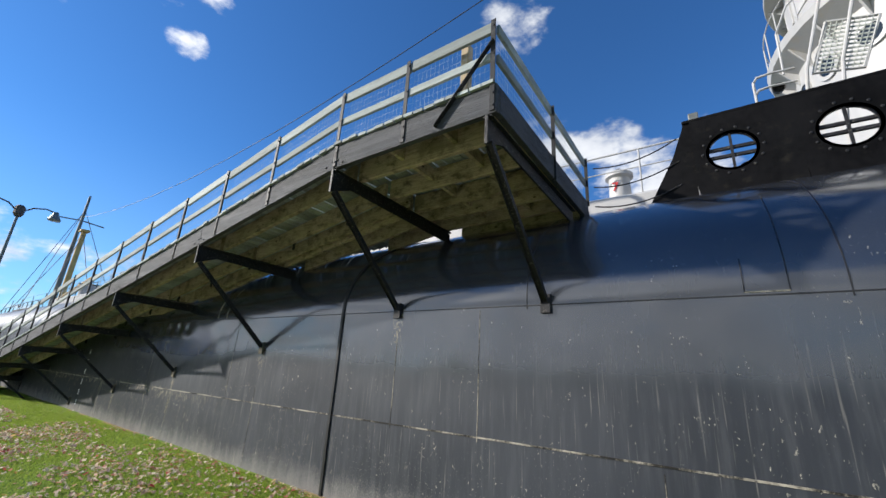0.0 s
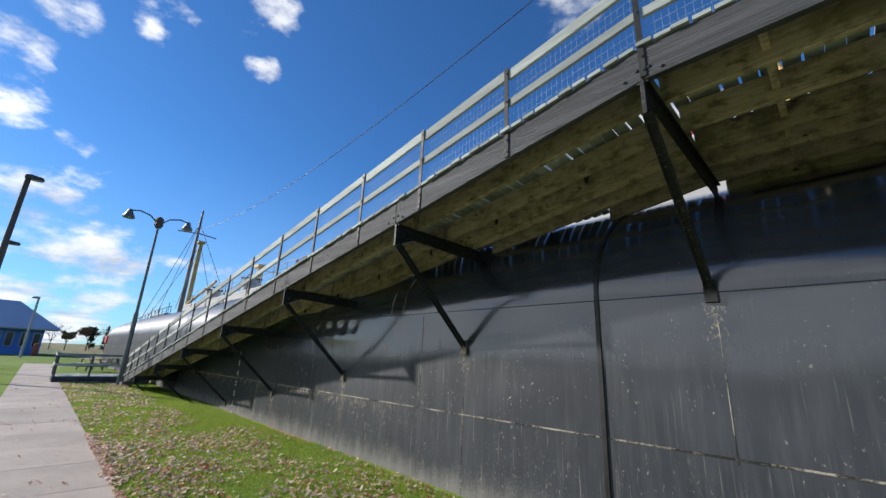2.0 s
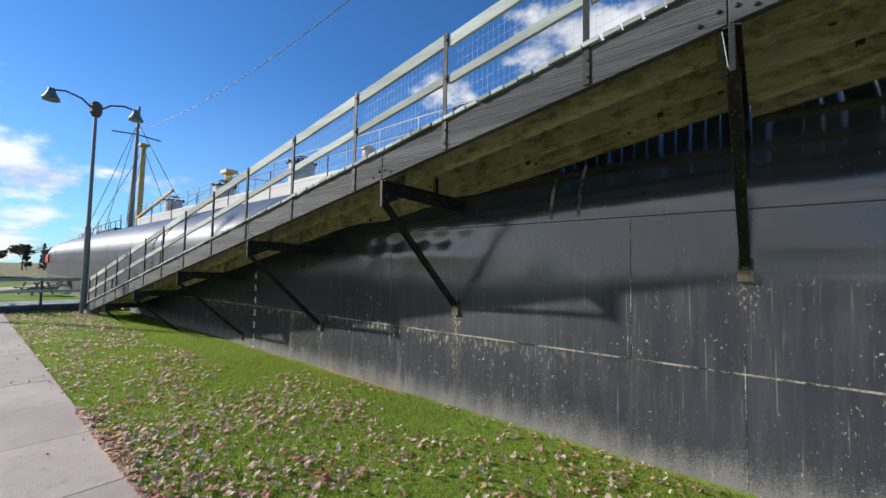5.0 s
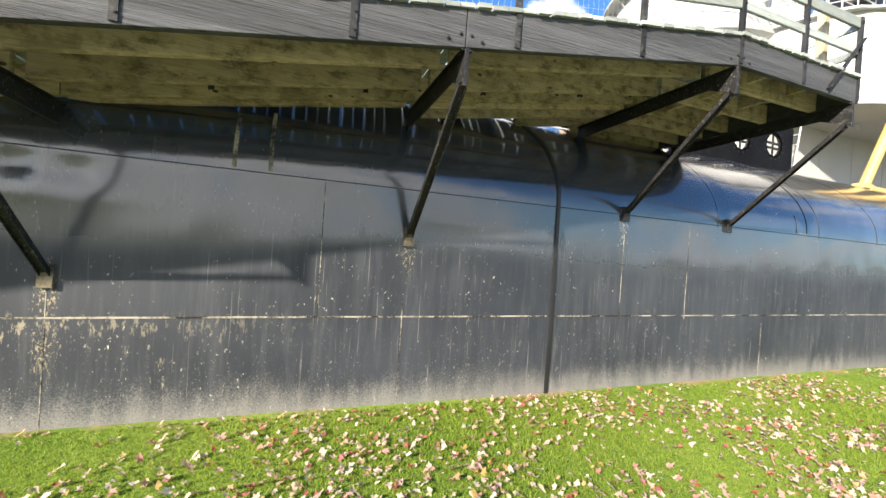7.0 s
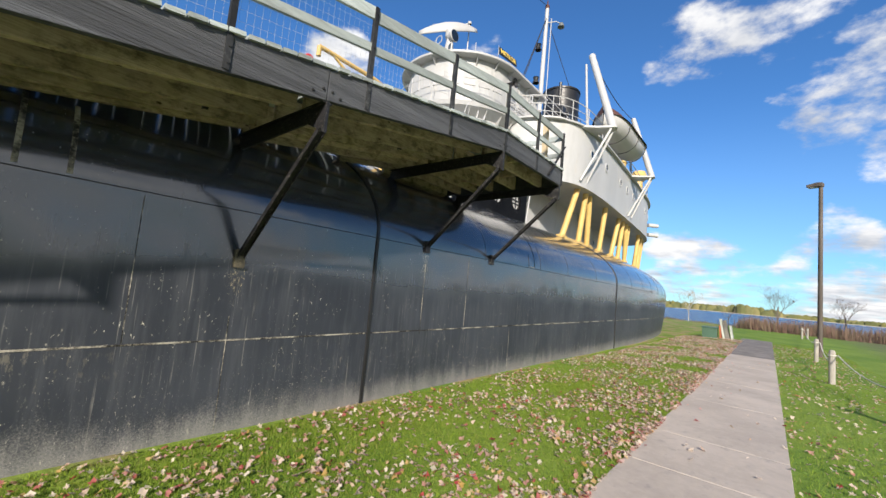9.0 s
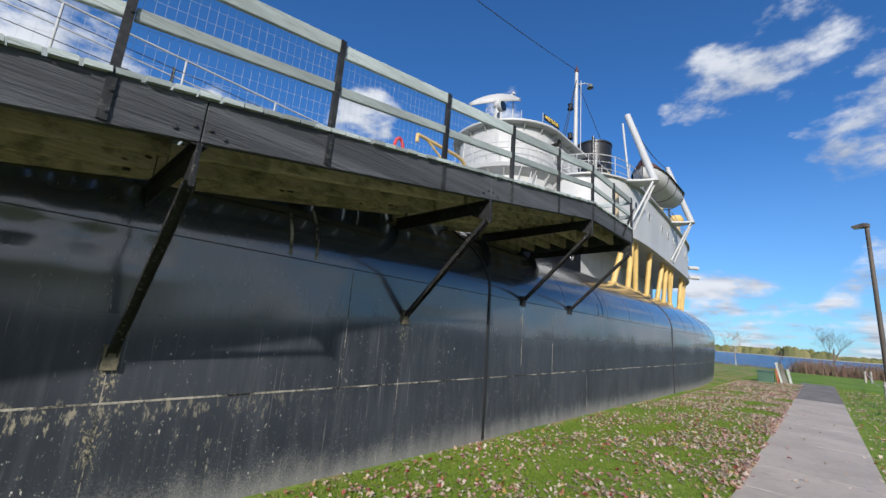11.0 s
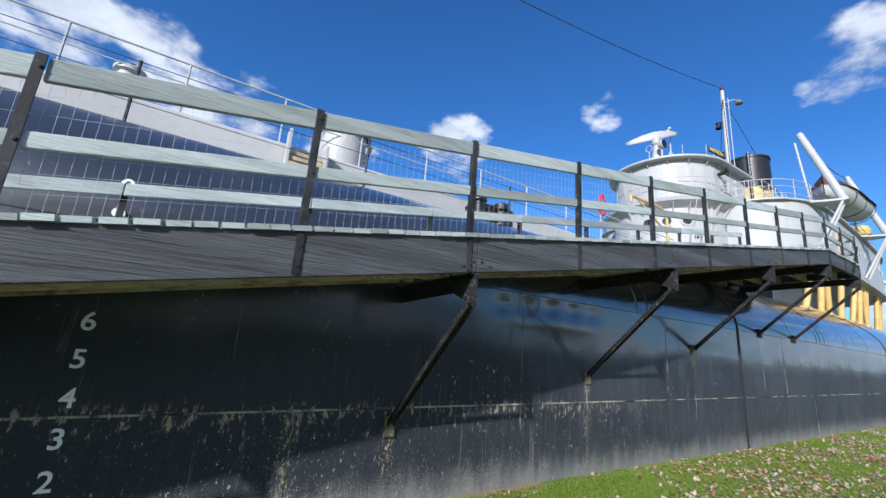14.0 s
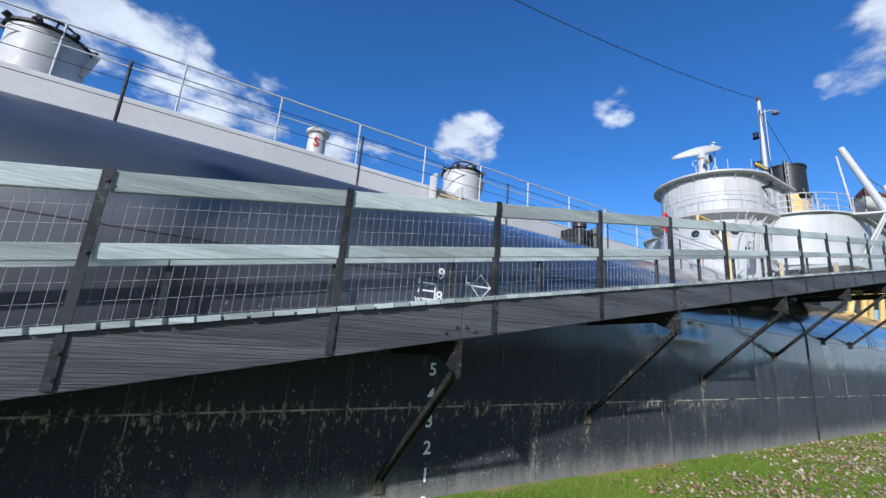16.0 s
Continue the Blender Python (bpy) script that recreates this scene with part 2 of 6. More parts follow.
def ground_material():
    m = bpy.data.materials.new("lawn_soil")
    m.use_nodes = True
    N = Nodes(m.node_tree)
    pos = N.t.nodes.new("ShaderNodeNewGeometry").outputs["Position"]
    s = N.t.nodes.new("ShaderNodeSeparateXYZ")
    N.put(s.inputs[0], pos)
    a = N.noise(pos, 0.35, 4)
    b = N.noise(pos, 14.0, 6, 0.7)
    col = N.mix(N.ramp(a, 0.35, 0.65), (0.13, 0.22, 0.03), (0.22, 0.30, 0.05))
    col = N.mix(N.ramp(b, 0.35, 0.7, 0.0, 0.7), col, (0.08, 0.15, 0.016))
    dry = N.math("MAXIMUM", N.ramp(s.outputs[1], -4.5, -9.0), N.math("MAXIMUM", N.ramp(s.outputs[1], 30.0, 60.0), N.ramp(s.outputs[0], -60.0, -110.0)))
    col = N.mix(N.math("MULTIPLY", dry, 0.75), col, (0.13, 0.125, 0.075))
    bare = N.ramp(N.math("ADD", s.outputs[1], N.math("MULTIPLY", N.noise(pos, 3.0, 4), 0.5)), 4.35, 4.55)
    bare = N.math("MULTIPLY", bare, N.ramp(N.noise(pos, 0.8, 3), 0.45, 0.6))
    col = N.mix(bare, col, (0.30, 0.225, 0.12))
    bsdf = N.n("BsdfPrincipled", Base_Color=col, Roughness=0.95)
    bsdf.inputs["Specular IOR Level"].default_value = 0.2
    bp = N.n("Bump", Strength=0.8, Distance=0.04, Height=b)
    N.put(bsdf.inputs["Normal"], bp)
    o = N.t.nodes.new("ShaderNodeOutputMaterial")
    N.put(o.inputs[0], bsdf)
    return m


def leafy(name, shades, rough=0.7, through_light=0.3):
    """Leaves or blades: each its own shade, letting some light through."""
    m = bpy.data.materials.new(name)
    m.use_nodes = True
    N = Nodes(m.node_tree)
    geo = N.t.nodes.new("ShaderNodeNewGeometry")
    ramp = N.t.nodes.new("ShaderNodeValToRGB")
    N.put(ramp.inputs[0], geo.outputs["Random Per Island"])
    els = ramp.color_ramp.elements
    while len(els) < len(shades):
        els.new(0.5)
    for i, c in enumerate(shades):
        els[i].position, els[i].color = i / (len(shades) - 1), (*c, 1)
    bsdf = N.n("BsdfPrincipled", Base_Color=ramp.outputs[0], Roughness=rough)
    bsdf.inputs["Specular IOR Level"].default_value = 0.25
    tr = N.n("BsdfTranslucent", Color=ramp.outputs[0])
    mixed = N.t.nodes.new("ShaderNodeMixShader")
    mixed.inputs[0].default_value = through_light
    N.put(mixed.inputs[1], bsdf)
    N.put(mixed.inputs[2], tr)
    o = N.t.nodes.new("ShaderNodeOutputMaterial")
    N.put(o.inputs[0], mixed)
    return m


def water_material():
    m = bpy.data.materials.new("bay_water")
    m.use_nodes = True
    N = Nodes(m.node_tree)
    pos = N.t.nodes.new("ShaderNodeNewGeometry").outputs["Position"]
    bsdf = N.n("BsdfPrincipled", Base_Color=(0.012, 0.045, 0.13), Roughness=0.25)
    bp = N.n("Bump", Strength=1.0, Distance=0.6, Height=N.noise(N.stretched(pos, (1.0, 0.35, 1)), 0.8, 5, 0.65))
    N.put(bsdf.inputs["Normal"], bp)
    o = N.t.nodes.new("ShaderNodeOutputMaterial")
    N.put(o.inputs[0], bsdf)
    return m


HULL = hull_material()
LAWN = ground_material()
WATER = water_material()
RAILWOOD = material("grey_green_painted_board", (0.31, 0.345, 0.33), 0.8, vary=0.22, scale=10, grain=(0.25, 1, 3), bump=0.4, bump_scale=22, dirt=(0.17, 0.17, 0.14), obj=True)
STRINGER = material("black_painted_plank", (0.074, 0.077, 0.083), 0.68, vary=0.28, scale=9, grain=(0.10, 1, 3.2), bump=1.0, bump_scale=24, spec=0.3, dirt=(0.016, 0.016, 0.017), contrast=0.10)


def timber_material():
    m = bpy.data.materials.new("stained_timber")
    m.use_nodes = True
    N = Nodes(m.node_tree)
    pos = N.t.nodes.new("ShaderNodeNewGeometry").outputs["Position"]
    tone = N.t.nodes.new("ShaderNodeObjectInfo").outputs["Random"]
    col = N.mix(tone, (0.43, 0.35, 0.24), (0.62, 0.51, 0.36))
    fibre = N.noise(N.stretched(pos, (1.2, 8, 26)), 3.0, 5, 0.65)
    col = N.mix(N.ramp(fibre, 0.35, 0.7, 0.0, 0.5), col, (0.20, 0.155, 0.09))
    drip = N.ramp(N.noise(N.stretched(pos, (3.0, 3.0, 5.0)), 1.6, 6, 0.72), 0.46, 0.70)
    col = N.mix(N.math("MULTIPLY", drip, 0.8), col, (0.07, 0.056, 0.036))
    blot = N.ramp(N.noise(pos, 2.2, 5, 0.65), 0.52, 0.66)
    col = N.mix(N.math("MULTIPLY", blot, 0.55), col, (0.12, 0.10, 0.06))
    knot = N.ramp(N.voronoi(N.stretched(pos, (1, 1, 1.8)), 2.6), 0.10, 0.05)
    col = N.mix(knot, col, (0.07, 0.045, 0.025))
    bsdf = N.n("BsdfPrincipled", Base_Color=col, Roughness=0.85)
    bsdf.inputs["Specular IOR Level"].default_value = 0.25
    N.put(bsdf.inputs["Normal"], N.n("Bump", Strength=0.4, Distance=0.01, Height=fibre))
    N.put(N.t.nodes.new("ShaderNodeOutputMaterial").inputs[0], bsdf)
    return m


TIMBER = timber_material()
PALEWOOD = material("bare_weathered_timber", (0.42, 0.33, 0.20), 0.8, vary=0.3, scale=8, grain=(2, 2, 0.4), bump=0.3)
STEEL = material("black_painted_steel", (0.014, 0.014, 0.016), 0.55, spec=0.3, vary=0.4, scale=26, bump=0.3, dirt=(0.25, 0.235, 0.195))
RUSTFOOT = material("lichen_crusted_steel", (0.10, 0.085, 0.055), 0.8, vary=0.7, scale=20, bump=0.5, dirt=(0.30, 0.26, 0.17))
POSTSTEEL = material("weathered_grey_steel", (0.024, 0.025, 0.026), 0.6, vary=0.5, scale=9, bump=0.15, spec=0.25, dirt=(0.09, 0.09, 0.085))
GALV = material("galvanised_wire", (0.42, 0.43, 0.44), 0.6, metal=0.2, vary=0.15, bump=0, spec=0.3)
WHITE = material("white_ship_paint", (0.41, 0.41, 0.405), 0.5, vary=0.08, scale=2, grain=(1, 1, 0.3), bump=0.06, bump_scale=8, dirt=(0.42, 0.39, 0.34))
OFFWHITE = material("white_tank_paint", (0.42, 0.415, 0.405), 0.55, vary=0.08, scale=3, bump=0.08, bump_scale=12)
GOLD = material("yellow_ochre_paint", (0.58, 0.39, 0.13), 0.5, vary=0.14, scale=5, bump=0.1, dirt=(0.42, 0.24, 0.07))
BLACK = material("black_funnel_paint", (0.013, 0.013, 0.014), 0.45, vary=0.3, scale=3, bump=0.08)
RED = material("red_paint", (0.50, 0.03, 0.03), 0.5, vary=0.15, bump=0.05)
BULWARK = material("black_bulwark_paint", (0.006, 0.006, 0.0065), 0.6, vary=0.4, scale=4, bump=0.12, spec=0.06, dirt=(0.016, 0.015, 0.013))
PORT = material("dark_port_glass", (0.012, 0.018, 0.026), 0.08, vary=0.2, bump=0)
MARK = material("white_mark_paint", (0.72, 0.72, 0.70), 0.6, vary=0.12, scale=12, bump=0.05)
CREAM = material("yellow_sign_letters", (0.75, 0.52, 0.10), 0.6, vary=0.1, bump=0)
CONCRETE = material("sidewalk_concrete", (0.42, 0.36, 0.305), 0.9, vary=0.12, scale=3.5, bump=0.4, bump_scale=70, dirt=(0.32, 0.285, 0.255), obj=0.07)
ASPHALT = material("path_asphalt", (0.19, 0.168, 0.150), 0.9, vary=0.25, scale=6, bump=0.5, bump_scale=90)
SEAM = material("seam_crust", (0.19, 0.175, 0.14), 0.85, vary=0.95, scale=9, bump=0.4, contrast=0.09, dirt=(0.02, 0.022, 0.026))
BOXGREEN = material("green_utility_steel", (0.055, 0.11, 0.075), 0.5, vary=0.15, scale=3, bump=0.05)
SLABGREY = material("pale_slab", (0.40, 0.42, 0.38), 0.8, vary=0.2, scale=4, bump=0.2)
SLABDARK = material("dark_slab", (0.16, 0.15, 0.13), 0.85, vary=0.3, scale=4, bump=0.2)
BRICKRED = material("orange_red_slab", (0.38, 0.11, 0.05), 0.85, vary=0.3, scale=5, bump=0.3)
POLE = material("brown_pole", (0.085, 0.068, 0.055), 0.7, vary=0.3, scale=6, grain=(3, 3, 0.4), bump=0.3)
GREYPOLE = material("grey_lamp_pole", (0.16, 0.17, 0.16), 0.5, metal=0.3, vary=0.2, scale=3, bump=0.05)
FADED = material("weathered_post_wood", (0.33, 0.30, 0.26), 0.85, vary=0.3, scale=8, grain=(3, 3, 0.3), bump=0.4)
ROPE = material("pale_rope", (0.55, 0.52, 0.46), 0.9, vary=0.15, scale=30, bump=0.3)
BLUE = material("blue_siding", (0.06, 0.20, 0.52), 0.6, vary=0.1, scale=1.2, grain=(1, 1, 6), bump=0.1)
ROOFBLUE = material("blue_grey_metal_roof", (0.24, 0.33, 0.46), 0.5, vary=0.08, scale=1.0, bump=0.1)
BARK = material("bark", (0.13, 0.105, 0.085), 0.9, vary=0.35, scale=5, bump=0.5)
COVER = material("maroon_boat_cover", (0.075, 0.030, 0.024), 0.8, vary=0.25, scale=3, bump=0.2)
WIRE = material("dark_wire_rope", (0.03, 0.03, 0.032), 0.6, vary=0.2, bump=0)
DIRTYPALE = material("stone_block", (0.33, 0.31, 0.27), 0.9, vary=0.25, scale=6, bump=0.4)
BLADES = leafy("grass_blades", [(0.16, 0.27, 0.03), (0.26, 0.38, 0.045), (0.34, 0.44, 0.06), (0.20, 0.31, 0.035), (0.46, 0.42, 0.15)], 0.45, 0.55)
FALLEN = leafy("fallen_leaves", [(0.72, 0.54, 0.47), (0.84, 0.75, 0.62), (0.60, 0.34, 0.30), (0.76, 0.66, 0.54), (0.46, 0.07, 0.07), (0.70, 0.53, 0.47), (0.60, 0.38, 0.12), (0.80, 0.70, 0.62)], 0.6, 0.5)
CONIFER = leafy("conifer_needles", [(0.025, 0.045, 0.022), (0.05, 0.075, 0.035), (0.035, 0.055, 0.025)], 0.8, 0.1)
AUTUMN = leafy("autumn_foliage", [(0.20, 0.13, 0.05), (0.12, 0.11, 0.04), (0.25, 0.20, 0.08), (0.16, 0.09, 0.05)], 0.8, 0.2)
REDDISH = leafy("reddish_brush", [(0.15, 0.085, 0.065), (0.22, 0.13, 0.10), (0.13, 0.10, 0.07), (0.20, 0.16, 0.09)], 0.8, 0.1)
FARWOOD = leafy("far_shore_wood", [(0.06, 0.075, 0.03), (0.16, 0.15, 0.05), (0.10, 0.11, 0.045), (0.22, 0.19, 0.08)], 0.9, 0.0)

# ---- mesh writing ----


class Shape:
    """Collects vertices and faces of one part."""

    def __init__(self):
        self.v, self.f = [], []

    def add(self, verts, faces):
        k = len(self.v)
        self.v += [tuple(p) for p in verts]
        self.f += [tuple(i + k for i in q) for q in faces]
        return self

    def box(self, x0, x1, y0, y1, z0, z1):
        p = [(x, y, z) for x in (x0, x1) for y in (y0, y1) for z in (z0, z1)]
        return self.add(p, [(0, 1, 3, 2), (4, 6, 7, 5), (0, 4, 5, 1), (2, 3, 7, 6), (0, 2, 6, 4), (1, 5, 7, 3)])

    def beam(self, a, b, w, h, up=(0, 0, 1)):
        """A bar of width w and height h from a to b."""
        a, b = Vector(a), Vector(b)
        d = (b - a).normalized()
        s = d.cross(Vector(up))
        s = (s if s.length > 1e-4 else Vector((1, 0, 0))).normalized()
        u = s.cross(d)
        p = [c + s * (w / 2 * i) + u * (h / 2 * j) for c in (a, b) for i, j in ((-1, -1), (1, -1), (1, 1), (-1, 1))]
        return self.add(p, [(3, 2, 1, 0), (4, 5, 6, 7), (0, 1, 5, 4), (1, 2, 6, 5), (2, 3, 7, 6), (3, 0, 4, 7)])

    def tube(self, pts, r, n=8, r1=None):
        pts = [Vector(p) for p in pts]
        rings, m = [], len(pts)
        ref = Vector((0.13, 0.27, 0.95))
        for i, p in enumerate(pts):
            d = (pts[min(i + 1, m - 1)] - pts[max(i - 1, 0)]).normalized()
            if abs(d.dot(ref)) > 0.98:
                ref = Vector((0.95, 0.2, 0.1))
            s = d.cross(ref).normalized()
            u = s.cross(d)
            rr = r + ((r1 if r1 is not None else r) - r) * i / max(1, m - 1)
            rings.append([p + (s * math.cos(a) + u * math.sin(a)) * rr for a in (2 * math.pi * k / n for k in range(n))])
        faces = [(i * n + k, i * n + (k + 1) % n, (i + 1) * n + (k + 1) % n, (i + 1) * n + k) for i in range(m - 1) for k in range(n)]
        faces += [tuple(range(n - 1, -1, -1)), tuple((m - 1) * n + k for k in range(n))]
        return self.add([q for ring in rings for q in ring], faces)

    def lathe(self, centre, profile, n=24, axis="z", arc=(0, 360)):
        """Turns (radius, height) pairs round an upright, long or cross axis."""
        c, closed = Vector(centre), arc[1] - arc[0] >= 360
        k = n if closed else n + 1
        verts = []
        for r, h in profile:
            for i in range(k):
                a = radians(arc[0] + (arc[1] - arc[0]) * i / n)
                q = {"z": (r * math.cos(a), r * math.sin(a), h), "y": (r * math.cos(a), h, r * math.sin(a)), "x": (h, r * math.cos(a), r * math.sin(a))}[axis]
                verts.append(c + Vector(q))
        faces = [(j * k + i, j * k + (i + 1) % k, (j + 1) * k + (i + 1) % k, (j + 1) * k + i) for j in range(len(profile) - 1) for i in range(n)]
        return self.add(verts, faces)

    def prism(self, outline, axis, lo, hi):
        """A plate with that outline, between lo and hi along the axis."""
        place = {"x": lambda p, h: (h, p[0], p[1]), "y": lambda p, h: (p[0], h, p[1]), "z": lambda p, h: (p[0], p[1], h)}[axis]
        n = len(outline)
        return self.add([place(p, h) for h in (lo, hi) for p in outline],
                        [tuple(range(n - 1, -1, -1)), tuple(range(n, 2 * n))] + [(i, (i + 1) % n, n + (i + 1) % n, n + i) for i in range(n)])

    def mesh(self, name, mat, smooth=False):
        me = bpy.data.meshes.new(name)
        me.from_pydata(self.v, [], self.f)
        me.materials.append(mat)
        if smooth:
            me.shade_smooth()
            me.set_sharp_from_angle(angle=radians(35))
        me.update()
        return me


def outward(me):
    b = bmesh.new()
    b.from_mesh(me)
    bmesh.ops.recalc_face_normals(b, faces=b.faces)
    b.to_mesh(me)
    b.free()
    return me


def part(name, shape, mat, parent=None, label="", smooth=False, bevel=0.0, piece=False):
    """One mesh object under a thing or a part."""
    me = shape if isinstance(shape, bpy.types.Mesh) else shape.mesh(name, mat, smooth)
    if not piece and len(me.polygons) < 4000:
        outward(me)
        if smooth:
            me.set_sharp_from_angle(angle=radians(35))
    ob = new(name, me)
    if parent:
        ob.parent = parent
    if bevel:
        mod = ob.modifiers.new("edge", "BEVEL")
        mod.width, mod.segments, mod.limit_method = bevel, 2, "ANGLE"
    return tagged(ob, label) if label else ob


def thing(name, label, category, group="", kind="", at=(0, 0, 0)):
    ob = new(name)
    ob.location = at
    ob.empty_display_size = 0.2
    return tagged(ob, label, category, group, kind)


def letters(text, size, mat, parent, m, name="lettering", depth=0.004):
    cu = bpy.data.curves.new(name, "FONT")
    cu.offset = size * 0.012
    cu.body, cu.size, cu.extrude, cu.align_x, cu.align_y = text, size, depth, "CENTER", "CENTER"
    tmp = bpy.data.objects.new("tmp", cu)
    scene.collection.objects.link(tmp)
    me = bpy.data.meshes.new_from_object(tmp.evaluated_get(bpy.context.evaluated_depsgraph_get()))
    bpy.data.objects.remove(tmp)
    bpy.data.curves.remove(cu)
    me.materials.clear()
    me.materials.append(mat)
    ob = new(name, me)
    ob.parent = parent
    ob.matrix_basis = m
    return ob


# ---- ground ----


def ground_z(x, y):
    t = min(1.0, max(0.0, (y - 0.75) / 3.65))
    z = -0.11 * t * t * (3 - 2 * t) - 0.02
    if x > 62:
        z -= min(3.0, (x - 62) * 0.09)
    return z + 0.03 * noise.noise((x * 0.25, y * 0.25, 0)) * (1 if abs(y) > 1.2 else 0.2)


def build_ground():
    xs = sorted(set([-3000, -1500, -700, -400, -250, -180, -140] + [-110 + 5 * i for i in range(13)] + [-48 + 0.75 * i for i in range(104)] + [30 + 2.5 * i for i in range(24)] + [110, 160, 260, 500, 1000, 3000]))
    ys = sorted(set([-3000, -1200, -500, -220, -120, -70, -45, -30, -20, -14, -10, -8, -6, -5] + [-4 + 0.25 * i for i in range(41)] + [8, 12, 18, 26, 40, 70, 140, 300, 700, 1500, 3000]))
    s = Shape()
    s.v = [(x, y, ground_z(x, y)) for x in xs for y in ys]
    n = len(ys)
    s.f = [(i * n + j, (i + 1) * n + j, (i + 1) * n + j + 1, i * n + j + 1) for i in range(len(xs) - 1) for j in range(n - 1)]
    tagged(part("ground", s, LAWN, smooth=True), "autumn lawn ground sheet reaching to the shore", "ground", kind="structure")
    w = Shape().add([(66, -3000, -0.75), (4000, -3000, -0.75), (4000, 3000, -0.75), (66, 3000, -0.75)], [(0, 1, 2, 3)])
    tagged(part("water", w, WATER), "rippled deep blue bay water behind the stern", "water", kind="structure")


build_ground()


def build_sidewalk():
    walk_way = tagged(new("pavement"), "pale concrete slab sidewalk beside the ship", "pavement", kind="structure")
    slab = Shape()
    # a slab with tooled, rounded edges
    L, y0, y1, e = 1.5, -0.80, 0.74, 0.004
    slab.add([(0.0025, y0, -0.1), (L - 0.0025, y0, -0.1), (L - 0.0025, y1, -0.1), (0.0025, y1, -0.1),
              (0.0025, y0, -0.006), (L - 0.0025, y0, -0.006), (L - 0.0025, y1, -0.006), (0.0025, y1, -0.006),
              (0.0025 + e, y0 + e, 0), (L - 0.0025 - e, y0 + e, 0), (L - 0.0025 - e, y1 - e, 0), (0.0025 + e, y1 - e, 0)],
             [(0, 1, 5, 4), (1, 2, 6, 5), (2, 3, 7, 6), (3, 0, 4, 7), (4, 5, 9, 8), (5, 6, 10, 9), (6, 7, 11, 10), (7, 4, 8, 11), (8, 9, 10, 11)])
    me = slab.mesh("slab", CONCRETE)
    for i in range(39):
        ob = new("slab", me)
        ob.parent = walk_way
        ob.location = (-46 + 1.5 * i, 0, random.uniform(-0.002, 0.002))
    a = Shape().box(12.5, 27.3, -0.80, 0.9, -0.1, -0.002)
    part("asphalt_strip", a, ASPHALT, walk_way, "dark asphalt end of the path", bevel=0.01)
    b = Shape().prism([(-46, -0.8), (-46, 0.74), (-49.5, 4.5), (-60, 9), (-60, 6.5), (-50.5, 1.5), (-51, -0.8)], "z", -0.1, -0.004)
    part("path_bend", b, CONCRETE, walk_way)


build_sidewalk()

# ---- the ship ----
CENTRE = 11.2
ship = thing("whaleback_ship", "old black whaleback steamer with white deckhouses and ochre trim", "ship")


def half_beam(x):
    if x > 8:
        return 6.82 * max(0.02, 1 - min(1, (x - 8) / 33) ** 2.76)
    if x < -50:
        return 6.82 * max(0.02, 1 - min(1, (-50 - x) / 34) ** 2.3)
    return 6.82


def crown(x):
    """Rise of the turtle deck above the sheer line."""
    h = 2.60 - 0.010 * min(16, max(0, -x))
    return h * (half_beam(x) / 6.82) ** 0.35


SHEER = 2.53
DENTS = [(-12.48, 2.29, 0.17, 0.12, 0.028), (-11.98, 2.32, 0.16, 0.12, 0.032), (-11.48, 2.34, 0.16, 0.12, 0.034), (-10.98, 2.34, 0.16, 0.12, 0.032), (-10.53, 2.32, 0.15, 0.11, 0.024),
         (-11.53, 2.12, 1.1, 0.10, -0.012), (-8.73, 2.22, 0.35, 0.35, 0.010), (-7.93, 2.12, 0.4, 0.3, 0.010), (-6.53, 1.99, 0.8, 0.05, 0.008), (-3.53, 2.27, 0.35, 0.3, 0.010), (-1.73, 2.32, 0.4, 0.3, 0.008), (-13.43, 2.17, 0.5, 0.25, 0.008)]


def section(x, u):
    """A point of the near side of the hull: u from 0 (foot) over 1 (sheer line) to 2 (middle of the deck)."""
    b, h = half_beam(x), crown(x)
    if u <= 1:
        z = -0.9 + (SHEER + 0.9) * u
        tuck = 0.10 * max(0, (x - 12) / 20) * (1 - u) ** 1.5 + 0.12 * max(0, (-55 - x) / 25) * (1 - u) ** 1.5
        y = CENTRE - b * (1 - tuck)
    else:
        a = (u - 1) * math.pi / 2
        y, z = CENTRE - b * math.cos(a), SHEER + h * math.sin(a)
    push = 0.0
    if -24 < x < 4 and u < 1.35:
        for cx, cz, rx, rz, d in DENTS:
            q = ((x - cx) / rx) ** 2 + ((z - cz) / rz) ** 2
            if q < 9:
                push += d * math.exp(-q)
        push += 0.006 * noise.noise((x * 0.9, z * 1.4, 5.0)) + 0.004 * noise.noise((x * 2.6, z * 2.0, 9.0))
    return (x, y + push, z)


